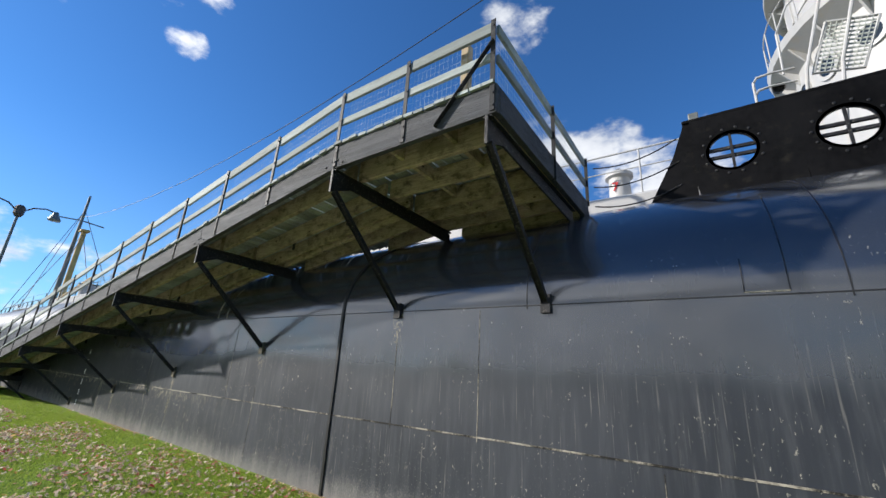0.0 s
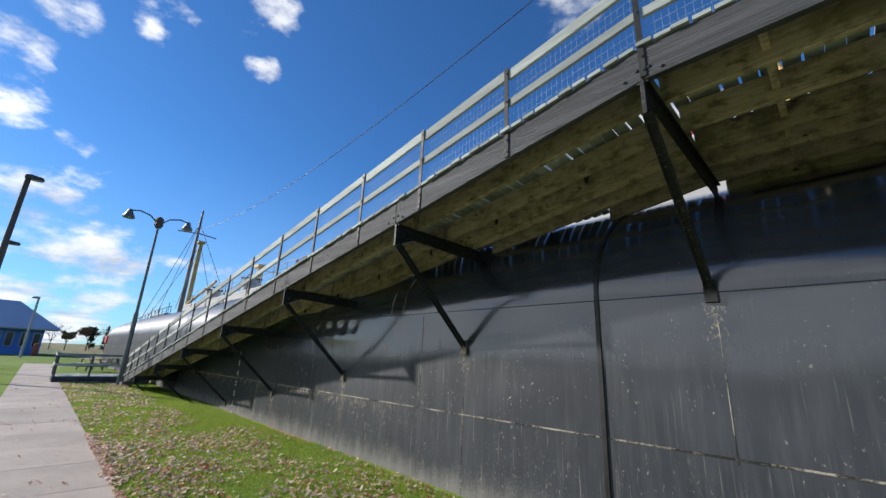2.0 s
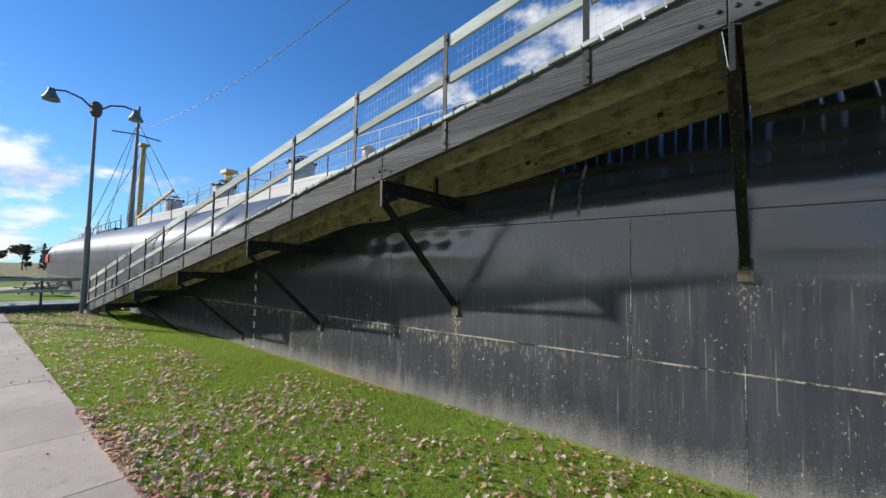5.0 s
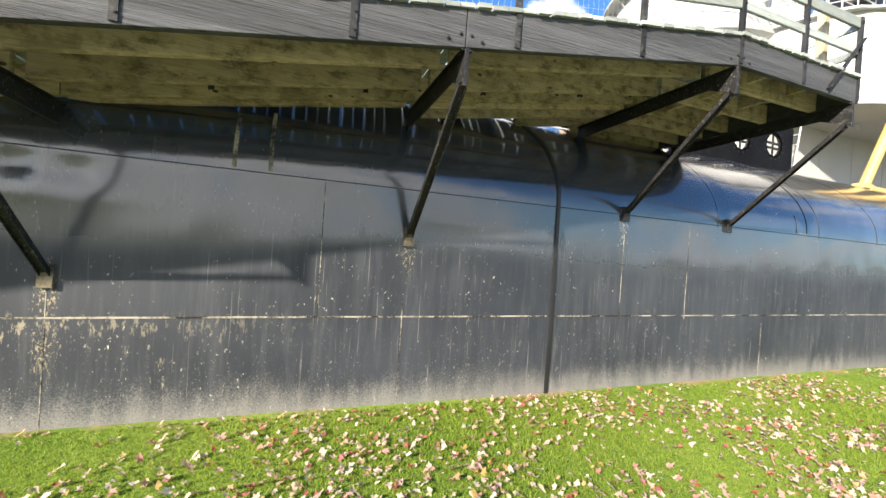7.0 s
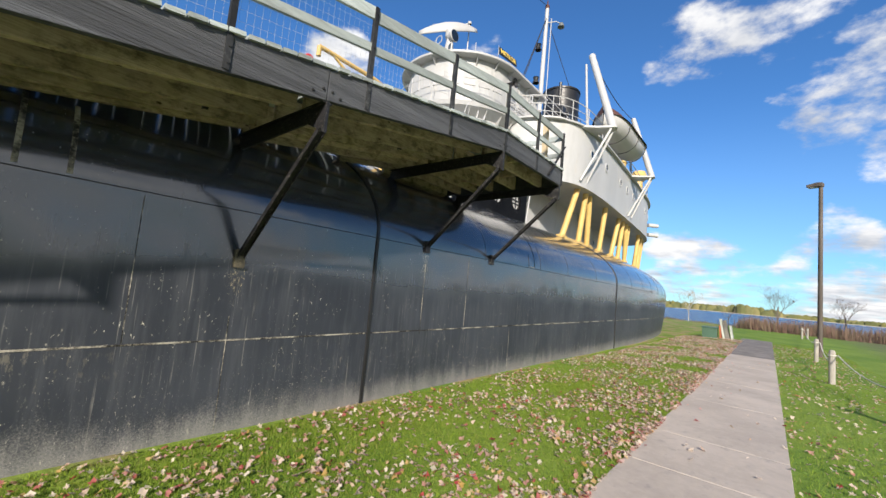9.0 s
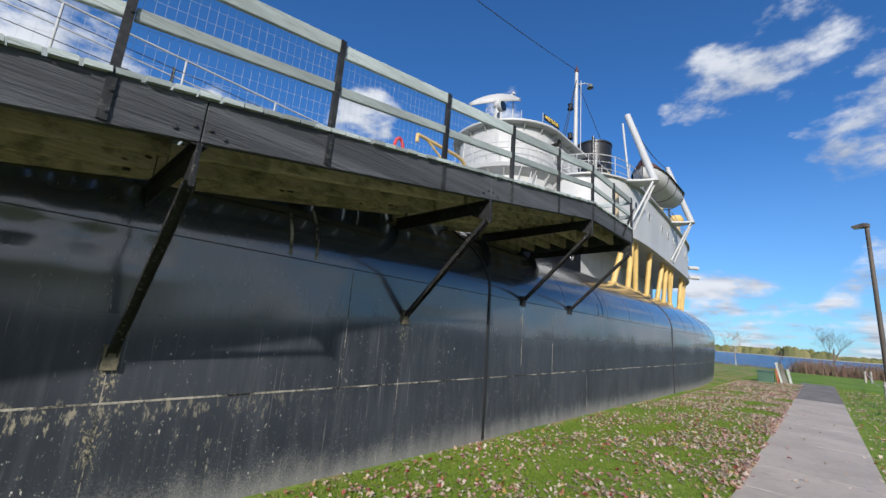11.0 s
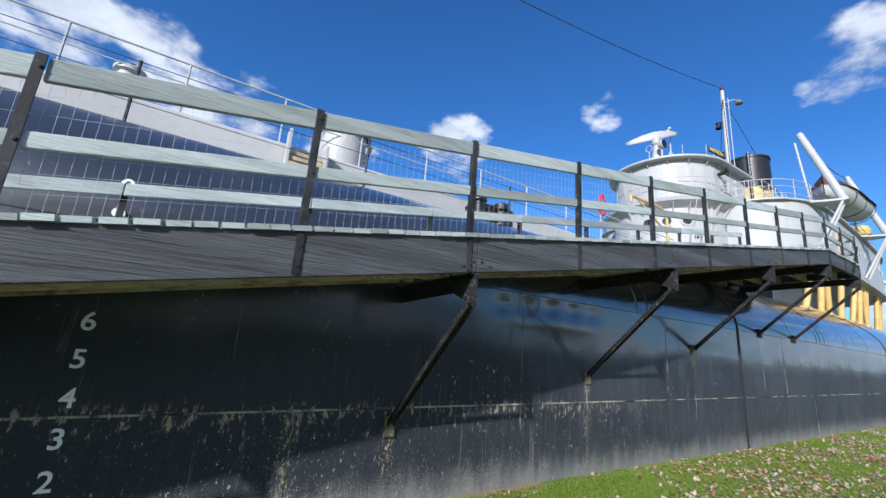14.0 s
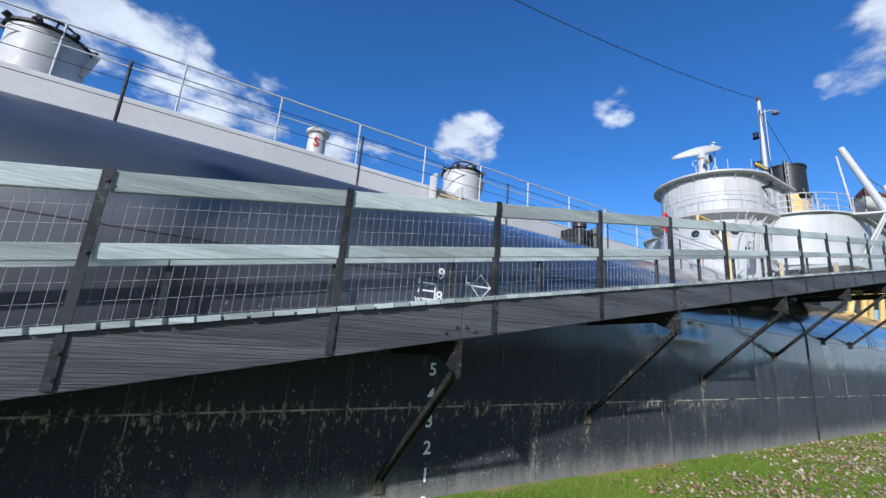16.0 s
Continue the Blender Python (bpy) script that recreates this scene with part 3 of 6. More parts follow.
def build_hull():
    xs = [-84.0, -83.9, -83, -81, -78, -74, -70, -66, -62, -58, -55, -52, -48, -44, -40, -36, -33, -30, -28, -26] + [-24 + 0.1 * i for i in range(281)]
    xs += [4.5, 5.5, 7, 8.5, 10, 11.5, 13, 15, 17, 19, 21, 23, 25, 27, 29, 31, 33, 35, 36.5, 38, 39.5, 40.3, 40.8, 40.95]
    us = [0, 0.2, 0.3] + [0.35 + 0.65 * i / 26 for i in range(27)] + [1 + i / 30 for i in range(1, 31)]
    s = Shape()
    m = len(us)
    far = [2.15, 2.3, 2.5, 2.7, 2.85, 3.0, 4.0]
    n = m + len(far)
    for x in xs:
        s.v += [section(x, u) for u in us]
        for u in far:
            px, py, pz = section(x if not -24 < x < 4 else x, 4 - u) if u < 4 else section(x, 0)
            s.v.append((px, 2 * CENTRE - py, pz))
    s.f = [(i * n + j, (i + 1) * n + j, (i + 1) * n + j + 1, i * n + j + 1) for i in range(len(xs) - 1) for j in range(n - 1)]
    s.f += [tuple(range(n)), tuple((len(xs) - 1) * n + j for j in range(n - 1, -1, -1))]
    me = s.mesh("hull", HULL)
    me.shade_smooth()
    return part("hull", me, HULL, ship, "glossy black plated hull with dents and pale stains", piece=True)


hull = build_hull()


def on_hull(x, u, out=0.0):
    x0, y0, z0 = section(x, u)
    a = 0 if u <= 1 else (u - 1) * math.pi / 2
    return Vector((x0, y0 - out * math.cos(a), z0 + out * math.sin(a)))


def level_u(z):
    return (z + 0.9) / (SHEER + 0.9)


def strip(along, width, thick, mat, name, label=""):
    """A flat bar laid on the hull along a line of (x, u)."""
    s = Shape()
    ring = []
    for i, (x, u) in enumerate(along):
        x2, u2 = along[min(i + 1, len(along) - 1)]
        x1, u1 = along[max(i - 1, 0)]
        d = (on_hull(x2, u2) - on_hull(x1, u1)).normalized()
        p, q = on_hull(x, u, 0.0), on_hull(x, u, thick)
        nrm = (q - p).normalized()
        side = d.cross(nrm).normalized() * width / 2
        ring += [p - side - nrm * 0.02, q - side * 0.8, q + side * 0.8, p + side - nrm * 0.02]
    k = len(along)
    faces = [(i * 4 + j, i * 4 + (j + 1) % 4, (i + 1) * 4 + (j + 1) % 4, (i + 1) * 4 + j) for i in range(k - 1) for j in range(4)]
    faces += [(0, 1, 2, 3), ((k - 1) * 4 + 3, (k - 1) * 4 + 2, (k - 1) * 4 + 1, (k - 1) * 4)]
    s.add(ring, faces)
    return part(name, s, mat, hull, label)


XLINE = [-60 + 0.4 * i for i in range(222)]
strip([(x, level_u(0.985 + 0.0055 * max(-25, min(25, x)))) for x in XLINE], 0.022, 0.007, SEAM, "lower_seam", "crusted pale horizontal weld seam")
strip([(x, level_u(2.50)) for x in XLINE], 0.014, 0.006, BLACK, "upper_seam")
strip([(x, 1.62) for x in XLINE], 0.03, 0.008, BLACK, "deck_seam")
UP = [0.2 + 0.05 * i for i in range(34)]
strip([(-5.12, u) for u in UP], 0.062, 0.022, BLACK, "butt_strap", "thick black vertical joint strap")
strip([(8.2, u) for u in UP], 0.07, 0.025, BLACK, "butt_strap")
strip([(-24.6, u) for u in UP], 0.07, 0.025, BLACK, "butt_strap")
for x, lo, hi in ((-7.28, 0.20, 0.62), (-10.68, 0.2, 0.60), (-8.27, 0.54, 0.98), (-2.54, 0.53, 0.98), (-15.21, 0.2, 0.53), (-20.0, 0.2, 0.53), (-12.1, 0.53, 0.95), (-0.6, 0.2, 0.53), (-3.9, 0.53, 0.9)):
    strip([(x, lo + (hi - lo) * i / 12) for i in range(13)], 0.010, 0.003, SEAM, "weld_seam")
for x in (-1.9, 0.9, 2.9, 5.6, 10.6, 12.9, 15.2, 17.4, 19.5, 21.4, -29, -33.5, -38, -42.5, -47, -51, -54.5):
    strip([(x, 0.98 + 0.05 * i) for i in range(16)], 0.014, 0.006, BLACK, "plate_seam")
for x in (-8.85, -9.2):
    strip([(x, 1.0 + 0.02 * i) for i in range(10)], 0.05, 0.004, SEAM, "scar", "pale scraped scar in the paint")
# doubler plate with a rusty lower edge
strip([(0.20, 1.0 + 0.01 * i) for i in range(9)], 0.012, 0.006, BLACK, "patch_seam")
strip([(0.52, 1.0 + 0.02 * i) for i in range(16)], 0.012, 0.006, BLACK, "patch_seam")
strip([(0.20 + 0.08 * i, 1.0) for i in range(5)], 0.016, 0.006, SEAM, "patch_seam")


def marks():
    def place(x, z, size=1.0):
        p = on_hull(x, level_u(z) if z <= SHEER else 1 + math.asin(min(1, (z - SHEER) / crown(x))) * 2 / math.pi, 0.004 if z <= SHEER else 0.034)
        rise = 0 if z <= SHEER else math.asin(min(1, (z + 0.08 - SHEER) / crown(x)))
        tilt = math.degrees(math.atan2(half_beam(x) * math.sin(rise), crown(x) * math.cos(rise)))
        return pose(p.x, p.y, p.z, 90 - tilt)
    for n in range(0, 11):
        if n == 7:
            continue
        letters(str(n % 10), 0.215, MARK, hull, place(-16.99, -0.19 + 0.305 * n), "draught_mark")
    for text, dz in (("S", 0.24), ("I", 0.12), ("W", 0.0)):
        letters(text, 0.085, MARK, hull, place(-17.30, 2.19 + dz), "load_line_letter")
    s = Shape()
    y = section(-17, 0.95)[1] - 0.004
    for z in (2.42, 2.32, 2.21):
        s.beam((-17.24, y, z), (-17.05, y, z), 0.006, 0.022)
    s.beam((-17.055, y, 2.20), (-17.055, y, 2.43), 0.006, 0.022, (1, 0, 0))
    part("load_line", s, MARK, hull, "white load line bars")
    d = Shape()
    cx, cz = -16.33, 2.48
    pts = [(cx - 0.17, cz), (cx, cz + 0.17), (cx + 0.17, cz), (cx, cz - 0.17)]
    for i in range(4):
        a, b = pts[i], pts[(i + 1) % 4]
        d.beam((a[0], y, a[1]), (b[0], y, b[1]), 0.006, 0.022, (0, 1, 0.01))
    d.beam((cx - 0.26, y, cz), (cx + 0.26, y, cz), 0.006, 0.02)
    part("load_line_diamond", d, MARK, hull, "white diamond load line sign")
    letters("L", 0.15, MARK, hull, place(cx - 0.25, cz + 0.06), "load_line_letter")
    letters("R", 0.15, MARK, hull, place(cx + 0.23, cz + 0.06), "load_line_letter")


marks()


def deck_z(x, y):
    c = min(1, abs(y - CENTRE) / half_beam(x))
    return SHEER + crown(x) * math.sqrt(1 - c * c)


# Long white trunk along the deck
TRUNK_Y = 8.4


def trunk_top(x):
    return 5.52 + 0.004 * min(14, max(0, -1 - x))


def build_trunk():
    s = Shape()
    xs = [-46 + 1.0 * i for i in range(46)] + [0.2]
    for x in xs:
        t = trunk_top(x)
        s.v += [(x, TRUNK_Y, deck_z(x, TRUNK_Y) - 0.25), (x, TRUNK_Y, t - 0.06), (x, TRUNK_Y + 0.06, t), (x, 2 * CENTRE - TRUNK_Y - 0.06, t), (x, 2 * CENTRE - TRUNK_Y, t - 0.06), (x, 2 * CENTRE - TRUNK_Y, deck_z(x, TRUNK_Y) - 0.25)]
    n = 6
    s.f = [(i * n + j, (i + 1) * n + j, (i + 1) * n + j + 1, i * n + j + 1) for i in range(len(xs) - 1) for j in range(n - 1)]
    s.f += [tuple(range(n)), tuple((len(xs) - 1) * n + j for j in range(n - 1, -1, -1))]
    trunk = part("trunk", s, OFFWHITE, ship, "long white steel trunk along the deck")
    rail = part("trunk_rail", Shape().tube([(x, TRUNK_Y + 0.1, trunk_top(x) + 1.05) for x in xs], 0.02, 8), WHITE, ship, "white pipe railing on the trunk", smooth=True)
    part("middle_rail", Shape().tube([(x, TRUNK_Y + 0.1, trunk_top(x) + 0.62) for x in xs], 0.014, 6), WHITE, rail, smooth=True)
    post = Shape().tube([(0, 0, -0.02), (0, 0, 1.05)], 0.02, 8).mesh("stanchion", WHITE, True)
    for i in range(25):
        x = -44.2 + 1.8 * i
        ob = new("stanchion", post)
        ob.parent = rail
        ob.location = (x, TRUNK_Y + 0.1, trunk_top(x))
    # dark wire rail at the deck edge
    y = 6.75
    wires = part("deck_wire", Shape().tube([(-50 + 2.0 * i, y, deck_z(-50 + 2.0 * i, y) + 1.0) for i in range(24)], 0.007, 5), WIRE, ship, "slack dark wire guard rope along the deck edge")
    for k in (0.35, 0.68):
        part("lower_wire", Shape().tube([(-50 + 2.0 * i, y, deck_z(-50 + 2.0 * i, y) + k) for i in range(24)], 0.006, 5), WIRE, wires)
    sp = Shape().tube([(0, 0, -0.05), (0, 0, 1.02)], 0.022, 8).mesh("wire_stanchion", STEEL, True)
    for i in range(13):
        x = -50 + 3.6 * i
        ob = new("wire_stanchion", sp)
        ob.parent = wires
        ob.location = (x, y, deck_z(x, y))
    return trunk


trunk = build_trunk()


def tank_hatch(x, y, r=0.55, h=0.95):
    z = trunk_top(x) - 0.03
    body = Shape().lathe((x, y, z), [(r, 0), (r, h - 0.18), (r * 1.02, h - 0.17), (r * 1.02, h - 0.1), (r * 0.98, h - 0.1)], 28)
    hatch = part("tank_hatch", body, OFFWHITE, ship, "round white tank hatch with a black handwheel lid", smooth=True)
    lid = Shape().lathe((x, y, z + h - 0.1), [(r * 1.1, 0), (r * 1.1, 0.05), (r * 0.9, 0.09), (0.0, 0.12)], 28)
    for k in range(8):
        a = k * math.pi / 4
        lid.beam((x + r * math.cos(a), y + r * math.sin(a), z + h - 0.06), (x + r * 1.22 * math.cos(a), y + r * 1.22 * math.sin(a), z + h - 0.02), 0.07, 0.09)
    part("lid", lid, STEEL, hatch, "black steel lid with clamps", smooth=True)
    wheel = Shape().tube([(x + 0.3 * math.cos(a), y + 0.3 * math.sin(a), z + h + 0.22) for a in (2 * math.pi * k / 20 for k in range(21))], 0.022, 6)
    for k in range(4):
        a = k * math.pi / 2 + 0.4
        wheel.tube([(x, y, z + h + 0.2), (x + 0.3 * math.cos(a), y + 0.3 * math.sin(a), z + h + 0.22)], 0.016, 6)
    wheel.tube([(x, y, z + h - 0.02), (x, y, z + h + 0.26)], 0.03, 8)
    part("handwheel", wheel, BLACK, hatch, smooth=True)
    part("lug", Shape().beam((x + r, y - 0.1, z + 0.35), (x + r + 0.14, y - 0.1, z + h - 0.1), 0.06, 0.09), OFFWHITE, hatch)


for x in (-22.9, -13.9, -31.0, -39.5):
    tank_hatch(x, 9.0)


def vent(x, y, number, r=0.21, h=0.72):
    z = trunk_top(x) - 0.02
    v = part("vent", Shape().lathe((x, y, z), [(r, 0), (r * 0.95, h * 0.75), (r * 1.25, h * 0.8), (r * 1.25, h * 0.9), (r * 0.7, h), (0.0, h * 1.02)], 20), OFFWHITE, ship, "white mushroom deck vent with a red number", smooth=True)
    part("knob", Shape().lathe((x, y, z + h), [(0.06, 0), (0.05, 0.08), (0.0, 0.1)], 10), STEEL, v, smooth=True)
    letters(number, 0.3, RED, v, pose(x - 0.05, y - r - 0.006, z + h * 0.42, 90), "number")


def slatted_step(x, y):
    base = deck_z(x, y) - 0.03
    st = part("slatted_step", Shape().box(x - 0.42, x - 0.36, y - 0.3, y, base - 0.15, 5.78), OFFWHITE, ship, "worn wooden slatted step against the white trunk", bevel=0.006)
    part("side_post", Shape().box(x + 0.36, x + 0.42, y - 0.3, y, base - 0.15, 5.62), OFFWHITE, st, bevel=0.006)
    for k in range(4):
        part("slat", Shape().box(x - 0.38, x + 0.38, y - 0.34 + 0.05 * k, y - 0.30 + 0.05 * k, base + 0.12 + 0.14 * k, base + 0.2 + 0.14 * k), PALEWOOD, st, bevel=0.004)


slatted_step(-14.85, 8.35)
vent(-18.1, 8.75, "5")
vent(-1.5, 8.9, "7", 0.24, 0.8)
for x, y, h in ((-10.9, 7.3, 0.8), (-10.1, 7.4, 0.7)):
    z = deck_z(x, y) - 0.05
    part("black_vent", Shape().lathe((x, y, z), [(0.12, 0), (0.12, h * 0.7), (0.2, h * 0.72), (0.2, h * 0.92), (0.1, h), (0, h)], 16), BLACK, ship, "small black mushroom vent", smooth=True)
part("deck_winch", Shape().box(-10.7, -9.5, 7.6, 8.2, deck_z(-10, 7.8) - 0.05, deck_z(-10, 7.8) + 0.55), STEEL, ship, "low black deck machinery box", bevel=0.03)
# tall narrow hoop of red pipe, drawn as an upright closed ellipse
hoop_pipe = Shape().tube([(-4.5 + 0.17 * math.cos(a), 8.5, 6.92 + 0.38 * math.sin(a)) for a in (2 * math.pi * k / 24 for k in range(25))], 0.05, 8)
part("red_hoop", hoop_pipe, RED, ship, "red hoop of pipe on the rail", smooth=True)
safety = part("safety_board", Shape().box(-3.6, -2.4, 8.36, 8.4, 4.85, 5.15), OFFWHITE, ship)
letters("SAFETY", 0.2, RED, safety, pose(-3.0, 8.35, 5.0, 90), "lettering")
arm_pipe = Shape().tube([(-3.05, 7.0, deck_z(-3, 7.0) - 0.05), (-3.05, 7.0, 6.35), (-3.12, 7.0, 6.55), (-3.3, 7.0, 6.68), (-3.6, 7.0, 6.72), (-5.1, 7.0, 6.72)], 0.05, 10)
arm_pipe.tube([(-3.06, 7.0, 5.85), (-4.7, 7.0, 6.68)], 0.032, 8).tube([(-5.1, 7.0, 6.72), (-5.1, 7.0, 6.5)], 0.05, 10)
part("ochre_davit", arm_pipe, GOLD, ship, "bent ochre pipe davit by the deck edge", smooth=True)


# Bulwark plate with round ports
def bulwark():
    y, x0, step, rad, count = 6.52, -0.02, 1.24, 0.285, 3
    s = Shape()
    z0, z1 = 4.36, 5.68

    def ring(cx, cz, xa, xb, za, zb):
        n, inner, outer = 32, [], []
        for k in range(n):
            a = 2 * math.pi * k / n
            c, d = math.cos(a), math.sin(a)
            inner.append((cx + rad * c, y, cz + rad * d))
            t = min((xb - cx) / c if c > 1e-6 else 9, (xa - cx) / c if c < -1e-6 else 9, (zb - cz) / d if d > 1e-6 else 9, (za - cz) / d if d < -1e-6 else 9)
            outer.append((cx + t * c, y, cz + t * d))
        s.add(inner + outer, [(k, (k + 1) % n, n + (k + 1) % n, n + k) for k in range(n)])
        for xx in (xa, xb):
            for zz in (za, zb):
                near = sorted(range(n), key=lambda k: (outer[k][0] - xx) ** 2 + (outer[k][2] - zz) ** 2)[:2]
                s.add([outer[near[0]], outer[near[1]], (xx, y, zz)], [(0, 1, 2)])
    base = (z0 + z1) / 2 + 0.03
    for i in range(count):
        ring(x0 + 0.48 + step * i, base, x0 - 0.0 + step * i, x0 + step * (i + 1), z0, z1)
    s.add([(x0, y, z0), (x0, y, z1), (x0 - 0.08, y, z1), (x0 - 0.28, y, z1 - 0.55), (x0 - 0.68, y, z0)], [(0, 1, 2, 3, 4)])
    plate = part("bulwark", s, BULWARK, ship, "black steel bulwark with round barred ports")
    mod = plate.modifiers.new("thick", "SOLIDIFY")
    mod.thickness = 0.03
    part("cap_rail", Shape().box(x0 - 0.1, x0 + step * count, y - 0.03, y + 0.09, z1, z1 + 0.05), BULWARK, plate, bevel=0.01)
    part("bracket_lamp", Shape().box(x0 - 0.0, x0 + 0.14, y + 0.1, y + 0.24, z1 + 0.05, z1 + 0.24), GREYPOLE, plate, bevel=0.01)
    for i in range(count):
        cx, cz = x0 + 0.48 + step * i, base
        port = part("port_ring", Shape().lathe((cx, y, cz), [(rad, 0.04), (rad + 0.04, 0.04), (rad + 0.04, -0.03), (rad, -0.03), (rad, 0.04)], 32, "y"), STEEL, plate, smooth=True)
        part("upright_bar", Shape().beam((cx, y, cz - rad), (cx, y, cz + rad), 0.035, 0.03, (0, 1, 0)), STEEL, port)
        for dz in (-0.06, 0.07):
            part("cross_bar", Shape().beam((cx - rad, y + 0.03, cz + dz), (cx + rad, y + 0.03, cz + dz - 0.01), 0.05, 0.045), STEEL, port)
        bolt = Shape()
        for k in range(14):
            a = 2 * math.pi * k / 14
            bolt.lathe((cx + (rad + 0.085) * math.cos(a), y - 0.03, cz + (rad + 0.085) * math.sin(a)), [(0.02, 0.02), (0.02, -0.008), (0, -0.015)], 7, "y")
        tagged(part("rivets", bolt, STEEL, port, smooth=True), kind="stuff")
    for k, (dz, dx) in enumerate(((0.95, -0.3), (0.55, -0.35), (0.15, -0.5))):
        a, b = Vector((x0 - 0.2, y, z0 + dz + 0.15)), Vector((-1.5, 6.4, 4.35 + dz * 0.9))
        part("chain", Shape().tube([a.lerp(b, t / 10) - Vector((0, 0, 0.5 * (t / 10) * (1 - t / 10))) for t in range(11)], 0.011, 6), STEEL, plate, "sagging chain across the opening")


bulwark()


# After house on ochre pillars
def aft_wall(t):
    """Plan of the upper house: t 0 at the front middle, 1 at the stern middle, near side."""
    pts = [(4.6, 11.2), (5.0, 8.2), (5.6, 6.8), (6.8, 5.95), (9.0, 5.72), (13.0, 5.85), (18.0, 6.12), (22.0, 6.45), (24.6, 7.1), (26.4, 8.4), (27.2, 11.2)]
    return pts


def smooth_plan(pts, n=6):
    out = []
    m = len(pts)
    for i in range(m - 1):
        p0, p1, p2, p3 = (Vector(pts[max(0, min(m - 1, i + k))]) for k in (-1, 0, 1, 2))
        for k in range(n):
            t = k / n
            q = 0.5 * ((2 * p1) + (p2 - p0) * t + (2 * p0 - 5 * p1 + 4 * p2 - p3) * t * t + (3 * p1 - p0 - 3 * p2 + p3) * t ** 3)
            out.append((q.x, q.y))
    return out + [tuple(pts[-1])]


def wall_loop(plan, z0, z1):
    s = Shape()
    n = len(plan)
    loop = plan + [(x, 2 * CENTRE - y) for x, y in reversed(plan[1:-1])]
    k = len(loop)
    s.add([(x, y, z0) for x, y in loop] + [(x, y, z1) for x, y in loop], [(i, (i + 1) % k, k + (i + 1) % k, k + i) for i in range(k)] + [tuple(range(k - 1, -1, -1)), tuple(range(k, 2 * k))])
    return s


def shifted(build, dx, dz):
    """Builds a group of the ship's fittings and sets it over by dx and dz."""
    before = set(ship.children)
    build()
    for ob in ship.children:
        if ob not in before:
            ob.location.x += dx
            ob.location.z += dz


def porthole(parent, x, y, z, r, facing):
    """A round port: facing is the plan angle in degrees that it looks to."""
    rim = Shape().lathe((0, 0, 0), [(r * 0.85, -0.03), (r * 1.2, -0.03), (r * 1.2, 0.03), (r * 0.85, 0.03), (r * 0.85, -0.03)], 20, "x")
    rim_ob = part("port_rim", rim, WHITE, parent, smooth=True)
    rim_ob.matrix_basis = pose(x, y, z, 0, 0, facing)
    g = part("port_glass", Shape().lathe((0, 0, 0), [(0.0, 0.012), (r * 0.86, 0.012)], 20, "x"), PORT, rim_ob, "dark port glass")


